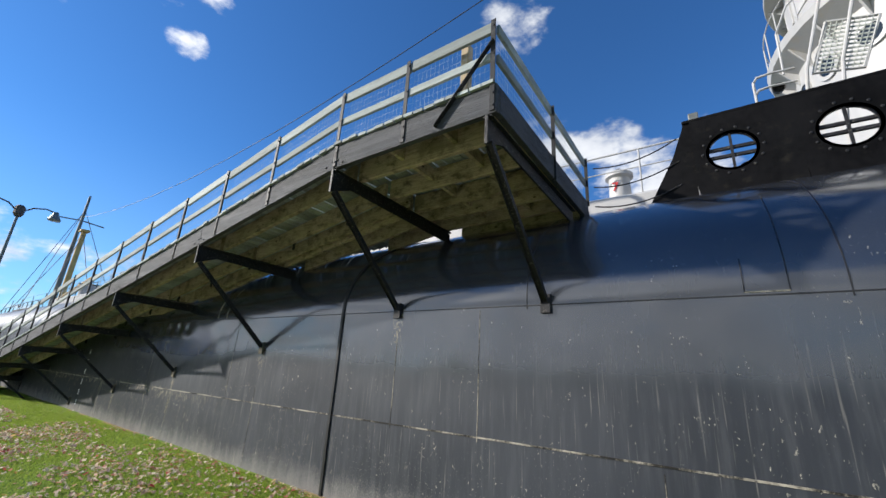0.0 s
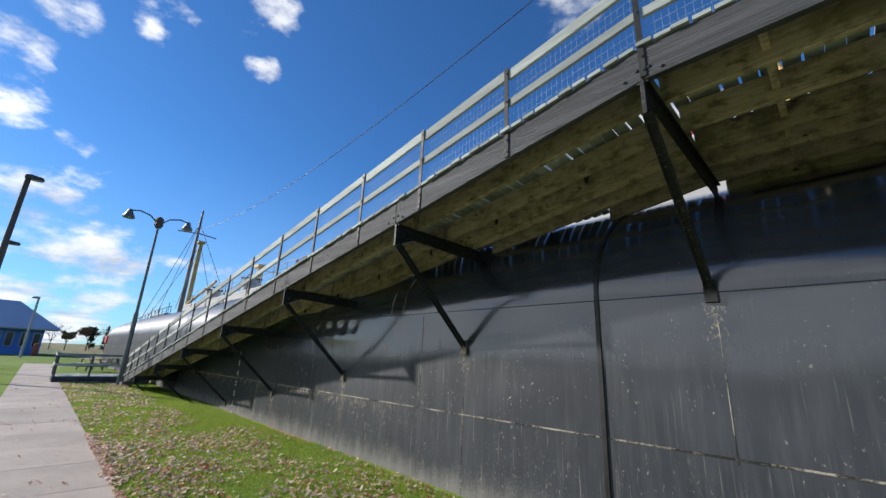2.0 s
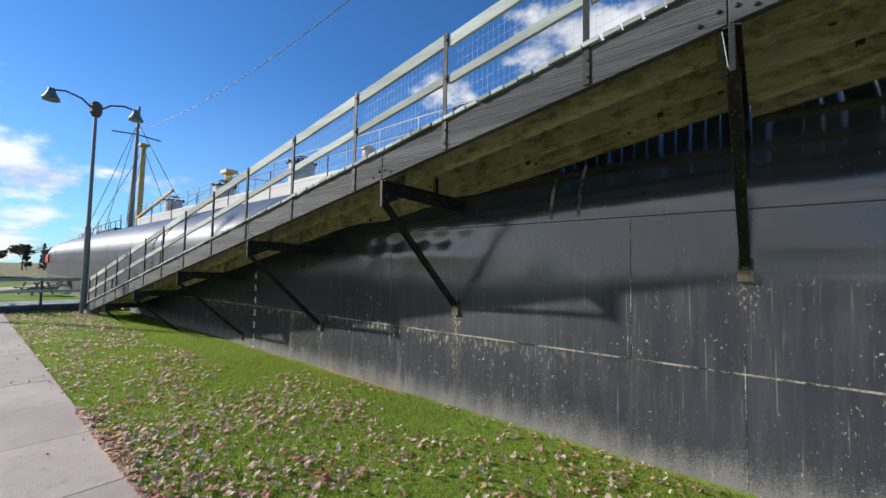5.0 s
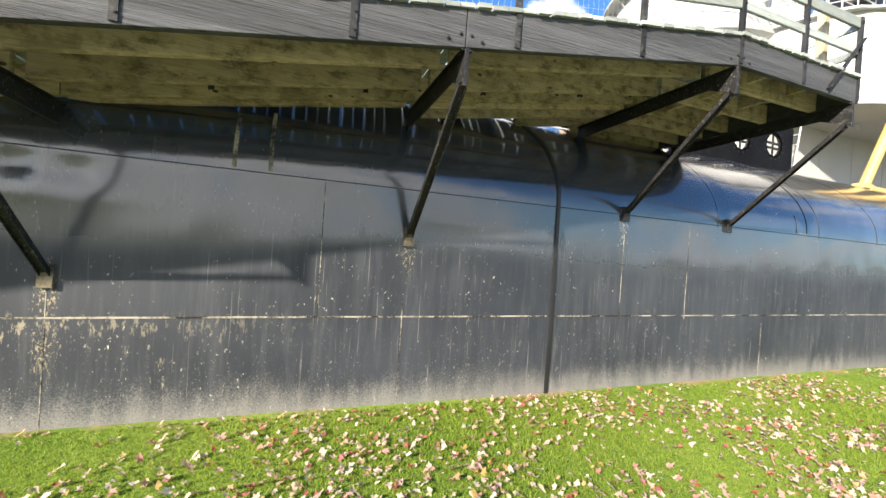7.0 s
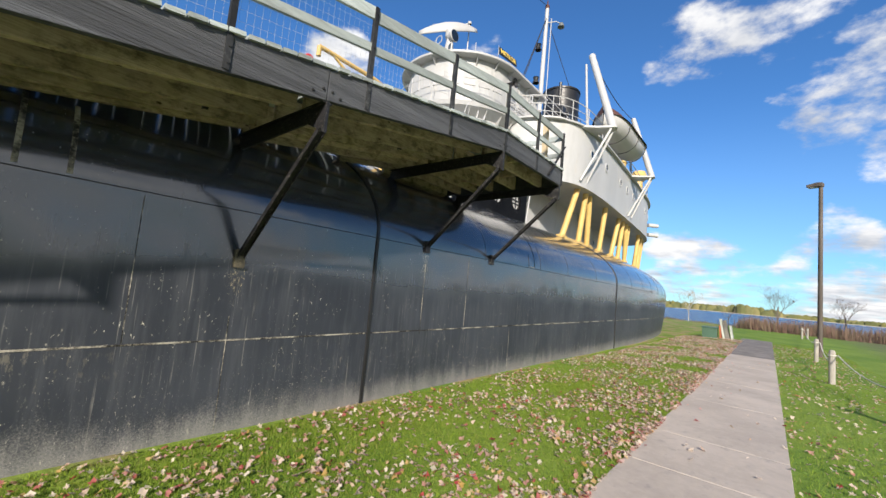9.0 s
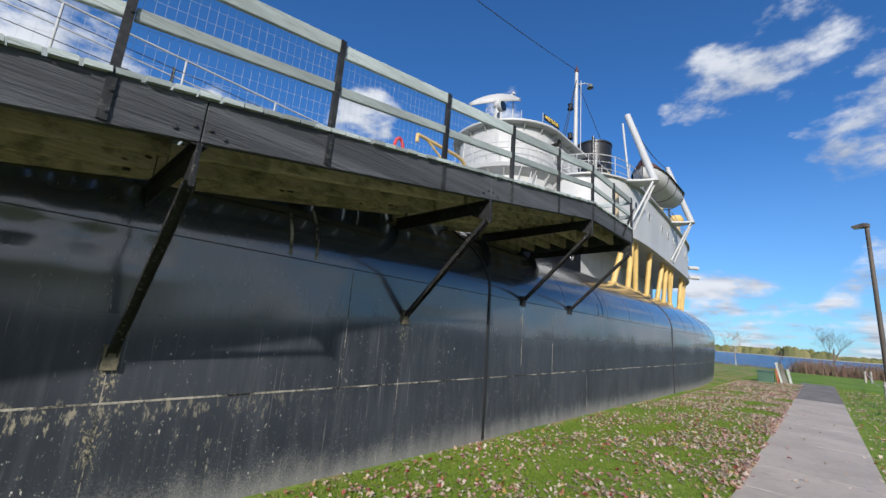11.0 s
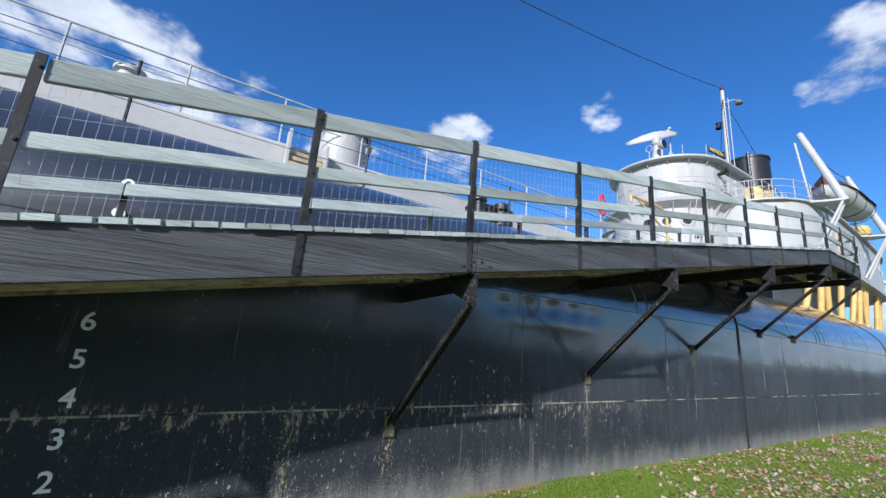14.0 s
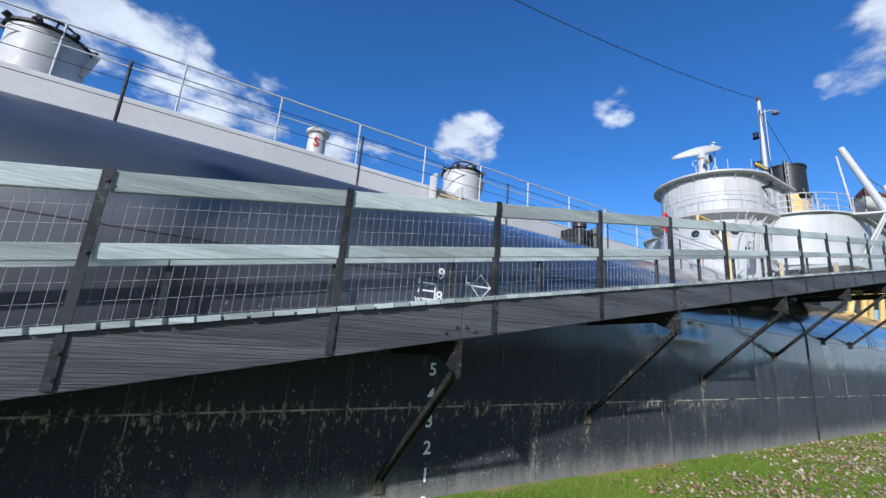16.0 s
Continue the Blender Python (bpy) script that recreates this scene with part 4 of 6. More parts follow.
def aft_house():
    plan = smooth_plan(aft_wall(0))
    house = part("after_house", wall_loop(plan, 6.4, 9.0), WHITE, ship, "white curved after deckhouse", smooth=True)
    part("rub_strake", wall_loop([(x, y - 0.03 if y < 10 else y) for x, y in plan], 6.36, 6.44), WHITE, house, smooth=True)
    part("boat_deck", wall_loop([(x - (0.15 if x < 6 else -0.15 if x > 26 else 0), y - 0.16 if y < 10.5 else y) for x, y in plan], 9.0, 9.07), WHITE, house, smooth=True)
    for x, r in ((8.2, 0.2), (10.2, 0.2), (13.2, 0.2), (15.0, 0.2), (16.0, 0.2), (18.2, 0.2), (20.5, 0.2), (23.0, 0.2)):
        i = min(range(len(plan) - 1), key=lambda k: abs(plan[k][0] - x) + (10 if plan[k][1] > 9 else 0))
        (xa, ya), (xb, yb) = plan[i], plan[i + 1]
        porthole(house, xa, ya, 8.05, r, math.degrees(math.atan2(yb - ya, xb - xa)) - 90)
    # lower house behind the pillars
    low = [(3.4, 11.2), (3.6, 9.6), (4.6, 8.9), (22, 8.9), (23.5, 9.6), (24, 11.2)]
    lower = part("lower_house", wall_loop(low, 3.6, 6.36), WHITE, ship, "white lower deckhouse in the shade of the overhang")
    for x in (6.5, 10.5, 14.0, 18.0):
        porthole(lower, x, 8.88, 5.4, 0.18, -90)
    for x in (8.4, 12.2):
        d = part("house_door", Shape().box(x, x + 0.7, 8.86, 8.9, 4.25, 6.05), OFFWHITE, lower, bevel=0.01)
    for x in (5.4, 9.3, 11.2, 13.2):
        part("pipe", Shape().tube([(x, 8.84, 4.2), (x, 8.84, 6.3)], 0.03, 8), WHITE, lower, smooth=True)
    for x, z in ((5.2, 5.25), (7.4, 5.3)):
        b = part("notice", Shape().box(x, x + 0.7, 8.85, 8.87, z, z + 0.35), OFFWHITE, lower)
        bars = Shape()
        for k in range(2):
            bars.box(x + 0.08, x + 0.62, 8.842, 8.849, z + 0.08 + 0.12 * k, z + 0.14 + 0.12 * k)
        part("notice_text", bars, RED, b)
    # ochre pillars
    for x, lean in ((7.6, 0.9), (8.5, 0), (9.0, -0.6), (11.6, 0), (14.6, 0.5), (15.6, 0), (16.4, -0.9), (17.2, -0.2), (20.8, 0), (22.4, 0), (23.6, 0)):
        i = min(range(len(plan)), key=lambda k: abs(plan[k][0] - x) + (10 if plan[k][1] > 9 else 0))
        y = plan[i][1] + 0.35
        foot = deck_z(x - lean, y + 0.3) - 0.38
        p = part("pillar", Shape().tube([(x - lean, y + 0.25, foot), (x, y, 6.4)], 0.13, 12), GOLD, ship, "ochre painted pillar under the deckhouse", smooth=True)
        part("gusset", Shape().box(x - lean - 0.25, x - lean + 0.25, y + 0.1, y + 0.4, foot, foot + 0.14), GOLD, p, bevel=0.02)
    part("sill", Shape().box(6.8, 10.2, 6.2, 6.5, deck_z(9, 6.3) - 0.5, deck_z(9, 6.3) - 0.25), GOLD, ship, "ochre sill along the deck edge", bevel=0.02)
    # boat deck railing
    outer = [(x, y + 0.1) for x, y in plan if y < 9]
    rail = part("boat_deck_rail", Shape().tube([(x, y, 10.1) for x, y in outer], 0.022, 6), WHITE, ship, "white pipe railing round the boat deck", smooth=True)
    part("middle_rail", Shape().tube([(x, y, 9.75) for x, y in outer], 0.016, 6), WHITE, rail, smooth=True)
    part("lower_rail", Shape().tube([(x, y, 9.4) for x, y in outer], 0.016, 6), WHITE, rail, smooth=True)
    st = Shape().tube([(0, 0, 0), (0, 0, 1.04)], 0.02, 6).mesh("stanchion", WHITE, True)
    for x, y in outer[::4]:
        ob = new("stanchion", st)
        ob.parent, ob.location = rail, (x, y, 9.06)
    # lifeboats with covers, davits
    for bx in (12.3,):
        s = Shape()
        n = 14
        for i in range(17):
            t = i / 16
            w = 0.9 * max(0.0, 1 - (2 * t - 1) ** 4) ** 0.6 + 0.02
            ring = []
            for k in range(n):
                a = math.pi * k / (n - 1)
                ring.append((bx + 6.0 * (t - 0.5), 5.75 - w * math.cos(a) * 0.95, 10.35 - 0.85 * max(0.0, math.sin(a)) ** 0.8 * (0.75 + 0.25 * (1 - (2 * t - 1) ** 2)) + 0.25 * (2 * t - 1) ** 2))
            s.v += ring
        s.f = [(i * n + j, (i + 1) * n + j, (i + 1) * n + j + 1, i * n + j + 1) for i in range(16) for j in range(n - 1)]
        boat = part("lifeboat", s, OFFWHITE, ship, "white clinker lifeboat in davits under a maroon cover", smooth=True)
        c = Shape()
        for i in range(17):
            t = i / 16
            w = 0.95 * max(0.0, 1 - (2 * t - 1) ** 4) ** 0.6 + 0.03
            for k in range(7):
                q = k / 6 * 2 - 1
                c.v.append((bx + 6.1 * (t - 0.5), 5.75 + w * q, 10.37 + 0.25 * (2 * t - 1) ** 2 + 0.42 * (1 - q * q) + (-0.08 if abs(q) == 1 else 0)))
        c.f = [(i * 7 + j, (i + 1) * 7 + j, (i + 1) * 7 + j + 1, i * 7 + j + 1) for i in range(16) for j in range(6)]
        part("boat_cover", c, COVER, boat, "maroon canvas cover", smooth=True)
        for dx in (-1.6, 0, 1.6):
            part("lashing", Shape().tube([(bx + dx, 5.75 - 0.89 * math.cos(a), 10.35 - 0.87 * max(0.0, math.sin(a)) ** 0.8) for a in (math.pi * k / 12 for k in range(10))], 0.02, 6), WIRE, boat)
    for x, y in ((7.7, 5.1), (15.7, 5.2)):
        d = part("boat_davit", Shape().tube([(x, y - 0.35, 8.95), (x + 0.68, y + 1.05, 13.15)], 0.17, 16, 0.15), WHITE, ship, "thick white boat davit arm", smooth=True)
        part("davit_stay", Shape().tube([(x + 0.0, y + 0.8, 9.05), (x + 0.55, y + 1.25, 12.7)], 0.05, 8), WHITE, d, smooth=True)
        for dx in (-0.35, 0.35):
            part("davit_strut", Shape().tube([(x + dx - 0.3, y + 0.72, 6.6), (x + dx * 0.4, y - 0.3, 8.95)], 0.055, 8), WHITE, d, smooth=True)
        part("davit_shoe", Shape().prism([(x - 0.9, y + 0.9), (x - 0.45, y + 0.2), (x - 0.2, y - 0.42), (x + 0.25, y - 0.45), (x + 0.4, y + 0.3), (x + 0.45, y + 0.9)], "z", 8.96, 9.06), WHITE, d, bevel=0.02)
    part("davit_span", Shape().tube([Vector((8.38, 6.15, 13.1)).lerp(Vector((16.38, 6.25, 13.1)), t / 10) - Vector((0, 0, 1.6 * (t / 10) * (1 - t / 10))) for t in range(11)], 0.02, 6), WIRE, ship, "dark wire span between the davits")
    # engine casing ventilators aft
    for x, y, z in ((21.5, 7.0, 11.0), (17.6, 7.4, 10.8), (24.0, 8.5, 11.2)):
        part("cowl_vent", Shape().lathe((x, y, 9.05), [(0.28, 0), (0.28, z - 9.6), (0.5, z - 9.4), (0.55, z - 9.1), (0.4, z - 8.8), (0.0, z - 8.7)], 18), GOLD, ship, "ochre cowl ventilator on the boat deck", smooth=True)
    for z in (8.0, 7.2):
        part("stern_light", Shape().tube([(25.9, 7.2, z), (26.5, 6.6, z)], 0.16, 12), OFFWHITE, ship, "small stern lamp bracket", smooth=True)


shifted(aft_house, 0.1, 0.32)


def wheelhouse():
    cx, cy = 5.5, CENTRE
    tower = part("wheelhouse_tower", Shape().lathe((cx, cy, 0), [(2.75, 4.2), (2.75, 9.1)], 48), WHITE, ship, "round white tower below the wheelhouse", smooth=True)
    for a in (188, 206, 224, 246, 270):
        porthole(tower, cx + 2.76 * math.cos(radians(a)), cy + 2.76 * math.sin(radians(a)), 8.2, 0.24, a)
    def d_plan(r, aft):
        return [(cx + r * math.cos(radians(a)), cy + r * math.sin(radians(a))) for a in range(90, 271, 6)] + [(aft, cy - r), (aft, cy + r)]

    base = part("bridge_deck", Shape().lathe((cx, cy, 0), [(2.74, 8.85), (3.2, 9.13), (3.25, 9.3), (0, 9.32)], 48), WHITE, ship, "white flared bridge deck", smooth=True)
    for a in range(170, 300, 14):
        part("knee", Shape().prism([(2.72, 8.5), (2.72, 9.13), (3.15, 9.13)], "y", -0.02, 0.02), WHITE, base).matrix_basis = pose(cx, cy, 0, 0, 0, a)
    room = part("wheelhouse", Shape().prism(d_plan(2.6, 8.4), "z", 9.3, 11.5), WHITE, ship, "white wheelhouse with a rounded front and boarded windows")
    part("side_door", Shape().box(7.35, 8.05, cy - 2.635, cy - 2.59, 9.4, 11.25), OFFWHITE, room, bevel=0.015)
    for x in (5.75, 6.55):
        part("window_board", Shape().box(x, x + 0.6, cy - 2.625, cy - 2.59, 10.3, 11.15), OFFWHITE, room, bevel=0.01)
    for x in (5.62, 6.45, 7.25, 8.15):
        part("batten", Shape().box(x, x + 0.05, cy - 2.62, cy - 2.59, 9.32, 11.48), WHITE, room)
    part("sill_band", Shape().box(5.5, 8.4, cy - 2.64, cy - 2.59, 10.14, 10.2), WHITE, room)
    for a in range(150, 268, 15):
        w = part("window_board", Shape().box(2.585, 2.62, -0.27, 0.27, 10.3, 11.15), OFFWHITE, room, bevel=0.01)
        w.matrix_basis = pose(cx, cy, 0, 0, 0, a)
    roof = part("wheelhouse_roof", Shape().prism(d_plan(3.0, 8.75), "z", 11.5, 11.62), WHITE, ship, "low white roof with a wide overhanging brim", bevel=0.03)
    part("roof_crown", Shape().prism(d_plan(2.55, 8.5), "z", 11.62, 11.74).prism(d_plan(1.6, 8.3), "z", 11.74, 11.84), WHITE, roof, bevel=0.04)
    for a in range(110, 271, 20):
        part("brim_bracket", Shape().prism([(2.6, 11.2), (2.6, 11.5), (2.9, 11.5)], "y", -0.02, 0.02), WHITE, roof).matrix_basis = pose(cx, cy, 0, 0, 0, a)
    for x in (6.2, 7.1, 8.2):
        part("brim_bracket", Shape().prism([(cy - 2.6, 11.2), (cy - 2.6, 11.5), (cy - 2.9, 11.5)], "x", x - 0.02, x + 0.02), WHITE, roof)
    # bridge wing
    wing = part("bridge_wing", Shape().box(6.2, 9.4, 7.0, 9.4, 9.18, 9.31), WHITE, ship, "white bridge wing platform", bevel=0.02)
    part("wing_post", Shape().tube([(8.6, 7.2, 6.4), (8.6, 7.2, 9.2)], 0.07, 10), WHITE, wing, smooth=True)
    for z in (9.75, 10.1, 10.45):
        part("wing_rail", Shape().tube([(5.8, 8.2, z), (6.3, 7.1, z), (9.3, 7.1, z), (9.3, 9.3, z)], 0.02, 6), WHITE, wing, smooth=True)
    for p in ((6.3, 7.1), (7.1, 7.1), (7.9, 7.1), (8.7, 7.1), (9.3, 7.1), (9.3, 8.2), (6.0, 7.7)):
        part("wing_stanchion", Shape().tube([(*p, 9.4), (*p, 10.46)], 0.02, 6), WHITE, wing, smooth=True)
    brow = part("wheelhouse_rail", Shape().tube([(cx + 3.18 * math.cos(radians(a)), cy + 3.18 * math.sin(radians(a)), 10.3) for a in range(160, 290, 6)], 0.015, 6), WHITE, ship, "thin white rail round the bridge", smooth=True)
    for a in range(160, 290, 12):
        part("stanchion", Shape().tube([(cx + 3.18 * math.cos(radians(a)), cy + 3.18 * math.sin(radians(a)), 9.4), (cx + 3.18 * math.cos(radians(a)), cy + 3.18 * math.sin(radians(a)), 10.3)], 0.014, 6), WHITE, brow, smooth=True)
    cabin = part("chart_cabin", Shape().box(5.6, 13.4, 8.1, 14.3, 4.6, 9.0), WHITE, ship, "white cabin behind the wheelhouse", bevel=0.05)
    for x in (6.4, 7.6, 9.4, 11.6):
        porthole(cabin, x, 8.08, 8.2, 0.24, -90)
    for x in (6.9, 8.5, 10.4, 12.4):
        part("plate_lap", Shape().box(x, x + 0.06, 8.088, 8.11, 4.7, 8.95), WHITE, cabin)
    part("plate_lap", Shape().box(5.7, 13.3, 8.086, 8.11, 7.3, 7.36), WHITE, cabin)
    ladder = Shape()
    for y in (8.2, 8.6):
        ladder.tube([(5.9, y - 0.8, 4.7), (6.6, y - 0.8, 9.3)], 0.025, 6)
    for k in range(14):
        ladder.tube([(5.95 + 0.05 * k, 7.4, 4.95 + 0.32 * k), (5.95 + 0.05 * k, 7.8, 4.95 + 0.32 * k)], 0.014, 6)
    part("ladder", ladder, WHITE, ship, "steep white ladder to the bridge", smooth=True)
    # name board
    board = part("name_board", Shape().box(-0.64, 0.64, -0.03, 0.03, -0.16, 0.16), BLACK, ship, "black name board with yellow letters", bevel=0.02)
    board.matrix_basis = pose(5.05, 8.42, 11.98, -8, 0, -5)
    letters("METEOR", 0.30, CREAM, board, pose(0, -0.034, 0, 90), "lettering")
    horn = part("horn", Shape().lathe((5.5, 8.2, 10.95), [(0.09, 0.45), (0.1, 0.1), (0.22, 0)], 18, "y"), BLACK, ship, "black loud horn by the wheelhouse", smooth=True)
    # radar scanner
    rx, ry = 3.55, 10.6
    radar = part("radar_pedestal", Shape().lathe((rx, ry, 11.8), [(0.26, 0), (0.2, 0.5), (0.14, 0.9), (0.22, 1.0), (0.22, 1.3), (0, 1.35)], 16), OFFWHITE, ship, "white radar pedestal with a curved scanner", smooth=True)
    s = Shape()
    n = 13
    for i in range(n):
        t = i / (n - 1) * 2 - 1
        hh = 0.25 * (1 - 0.7 * t * t)
        for q in (-1, 0, 1):
            s.v.append((t * 1.4, 0.5 * t * t - 0.05 * q * q, q * hh + 0.20 * t * t))
    s.f = [(i * 3 + j, (i + 1) * 3 + j, (i + 1) * 3 + j + 1, i * 3 + j + 1) for i in range(n - 1) for j in range(2)]
    sc = part("scanner", s, OFFWHITE, radar, "curved white scanner dish", smooth=True)
    sc.matrix_basis = pose(rx, ry, 13.3, -12, -14, -40)
    sc.modifiers.new("thick", "SOLIDIFY").thickness = 0.04
    lamp = part("searchlight", Shape().lathe((3.15, 10.0, 12.45), [(0.0, 0.26), (0.2, 0.22), (0.27, 0), (0.25, -0.04)], 18, "y"), OFFWHITE, ship, "round searchlight on the wheelhouse roof", smooth=True)
    part("lens", Shape().lathe((3.15, 9.96, 12.45), [(0, 0), (0.24, 0)], 18, "y"), PORT, lamp)
    part("lamp_stem", Shape().tube([(3.15, 10.1, 11.6), (3.15, 10.1, 12.3)], 0.04, 8), OFFWHITE, lamp)
    hoop = Shape().tube([(2.85, 10.6 + 0.17 * math.cos(a), 12.3 + 0.17 * math.sin(a)) for a in (2 * math.pi * k / 20 for k in range(21))], 0.02, 6)
    part("loop_aerial", hoop.tube([(2.85, 10.6, 11.55), (2.85, 10.6, 12.13)], 0.025, 6), OFFWHITE, ship, "white loop aerial on a stem", smooth=True)
    aer = Shape().tube([(4.6, 10.4, 11.7), (4.6, 10.4, 14.0)], 0.04, 8, 0.025)
    for a in (0, 2.1, 4.2):
        aer.tube([(4.6 + 0.4 * math.cos(a), 10.4 + 0.4 * math.sin(a), 11.75), (4.6, 10.4, 12.7)], 0.025, 6)
    aer.lathe((4.6, 10.4, 14.0), [(0.09, 0), (0.09, 0.1), (0, 0.14)], 8).lathe((4.42, 10.4, 13.8), [(0.07, 0), (0.07, 0.1), (0, 0.13)], 8)
    part("aerial", aer, OFFWHITE, ship, "white tripod aerial on the roof", smooth=True)
    for x, y, h in ((4.2, 9.6, 0.7), (6.2, 9.0, 0.9), (4.7, 8.7, 0.5)):
        part("whip_aerial", Shape().tube([(x, y, 11.7), (x, y, 11.9 + h)], 0.018, 6), OFFWHITE, ship)


shifted(wheelhouse, -0.45, 0.08)


def bridge_front():
    rail = Shape()
    for z in (6.45, 6.18):
        rail.tube([(1.3, 8.05, z + 0.02), (0.95, 8.0, z + 0.02), (0.76, 8.0, z), (0.7, 8.0, z - 0.1), (0.7, 8.0, z - 0.3)], 0.022, 8)
    rail.tube([(0.7, 8.0, 6.3), (0.7, 8.0, 5.2)], 0.022, 8)
    part("hand_rail", rail, WHITE, ship, "rounded white hand rail before the tower", smooth=True)
    platform = part("stair_frame", Shape().tube([(1.82, 8.0, 7.17), (2.45, 8.0, 6.98), (2.1, 8.0, 6.08), (1.51, 8.0, 6.22), (1.82, 8.0, 7.17)], 0.03, 6), WHITE, ship, "white framed open grating stair panel")
    g = Shape()
    for k in range(1, 12):
        a = Vector((1.51, 8.0, 6.22)).lerp(Vector((1.82, 8.0, 7.17)), k / 12)
        b = Vector((2.1, 8.0, 6.08)).lerp(Vector((2.45, 8.0, 6.98)), k / 12)
        g.beam(a, b, 0.012, 0.03)
    for k in range(1, 9):
        a = Vector((1.51, 8.0, 6.22)).lerp(Vector((2.1, 8.0, 6.08)), k / 9)
        b = Vector((1.82, 8.0, 7.17)).lerp(Vector((2.45, 8.0, 6.98)), k / 9)
        g.beam(a, b, 0.012, 0.03, (0, 1, 0))
    tagged(part("grating", g, SLABGREY, platform, "grey open steel grating"), kind="stuff")
    st = Shape()
    for dx in (0.0, 0.45):
        st.tube([(1.25 + dx, 7.9, 5.0), (1.43 + dx, 7.95, 6.3), (1.85 + dx, 8.0, 7.8)], 0.028, 8)
    st.tube([(1.18, 8.2, 6.5), (1.2, 8.2, 7.4), (1.42, 8.2, 7.95), (1.9, 8.2, 8.4)], 0.02, 8)
    part("stair_rail", st, WHITE, ship, "white stair hand rails up to the bridge", smooth=True)
    part("deck_lamp", Shape().lathe((1.05, 8.1, 6.2), [(0.0, 0.12), (0.08, 0.1), (0.1, 0.0), (0.09, -0.02)], 14, "y"), STEEL, ship, "small round black deck lamp", smooth=True)
    part("winch", Shape().box(0.1, 2.6, 7.6, 8.2, 3.85, 4.35), STEEL, ship, "dark mooring winch behind the bulwark", bevel=0.03)
    for x in (0.4, 1.2, 2.1):
        part("bollard", Shape().lathe((x, 7.3, deck_z(x, 7.3) - 0.78), [(0.13, 0), (0.13, 0.45), (0.17, 0.47), (0.17, 0.55), (0, 0.57)], 16), STEEL, ship, "black mooring bollard", smooth=True)
    part("fairlead", Shape().lathe((-0.42, 6.75, 4.62), [(0.11, -0.14), (0.16, -0.14), (0.10, 0), (0.16, 0.14), (0.11, 0.14)], 16, "x"), STEEL, ship, "black flanged fairlead pipe", smooth=True)


shifted(bridge_front, 0.35, 0.70)


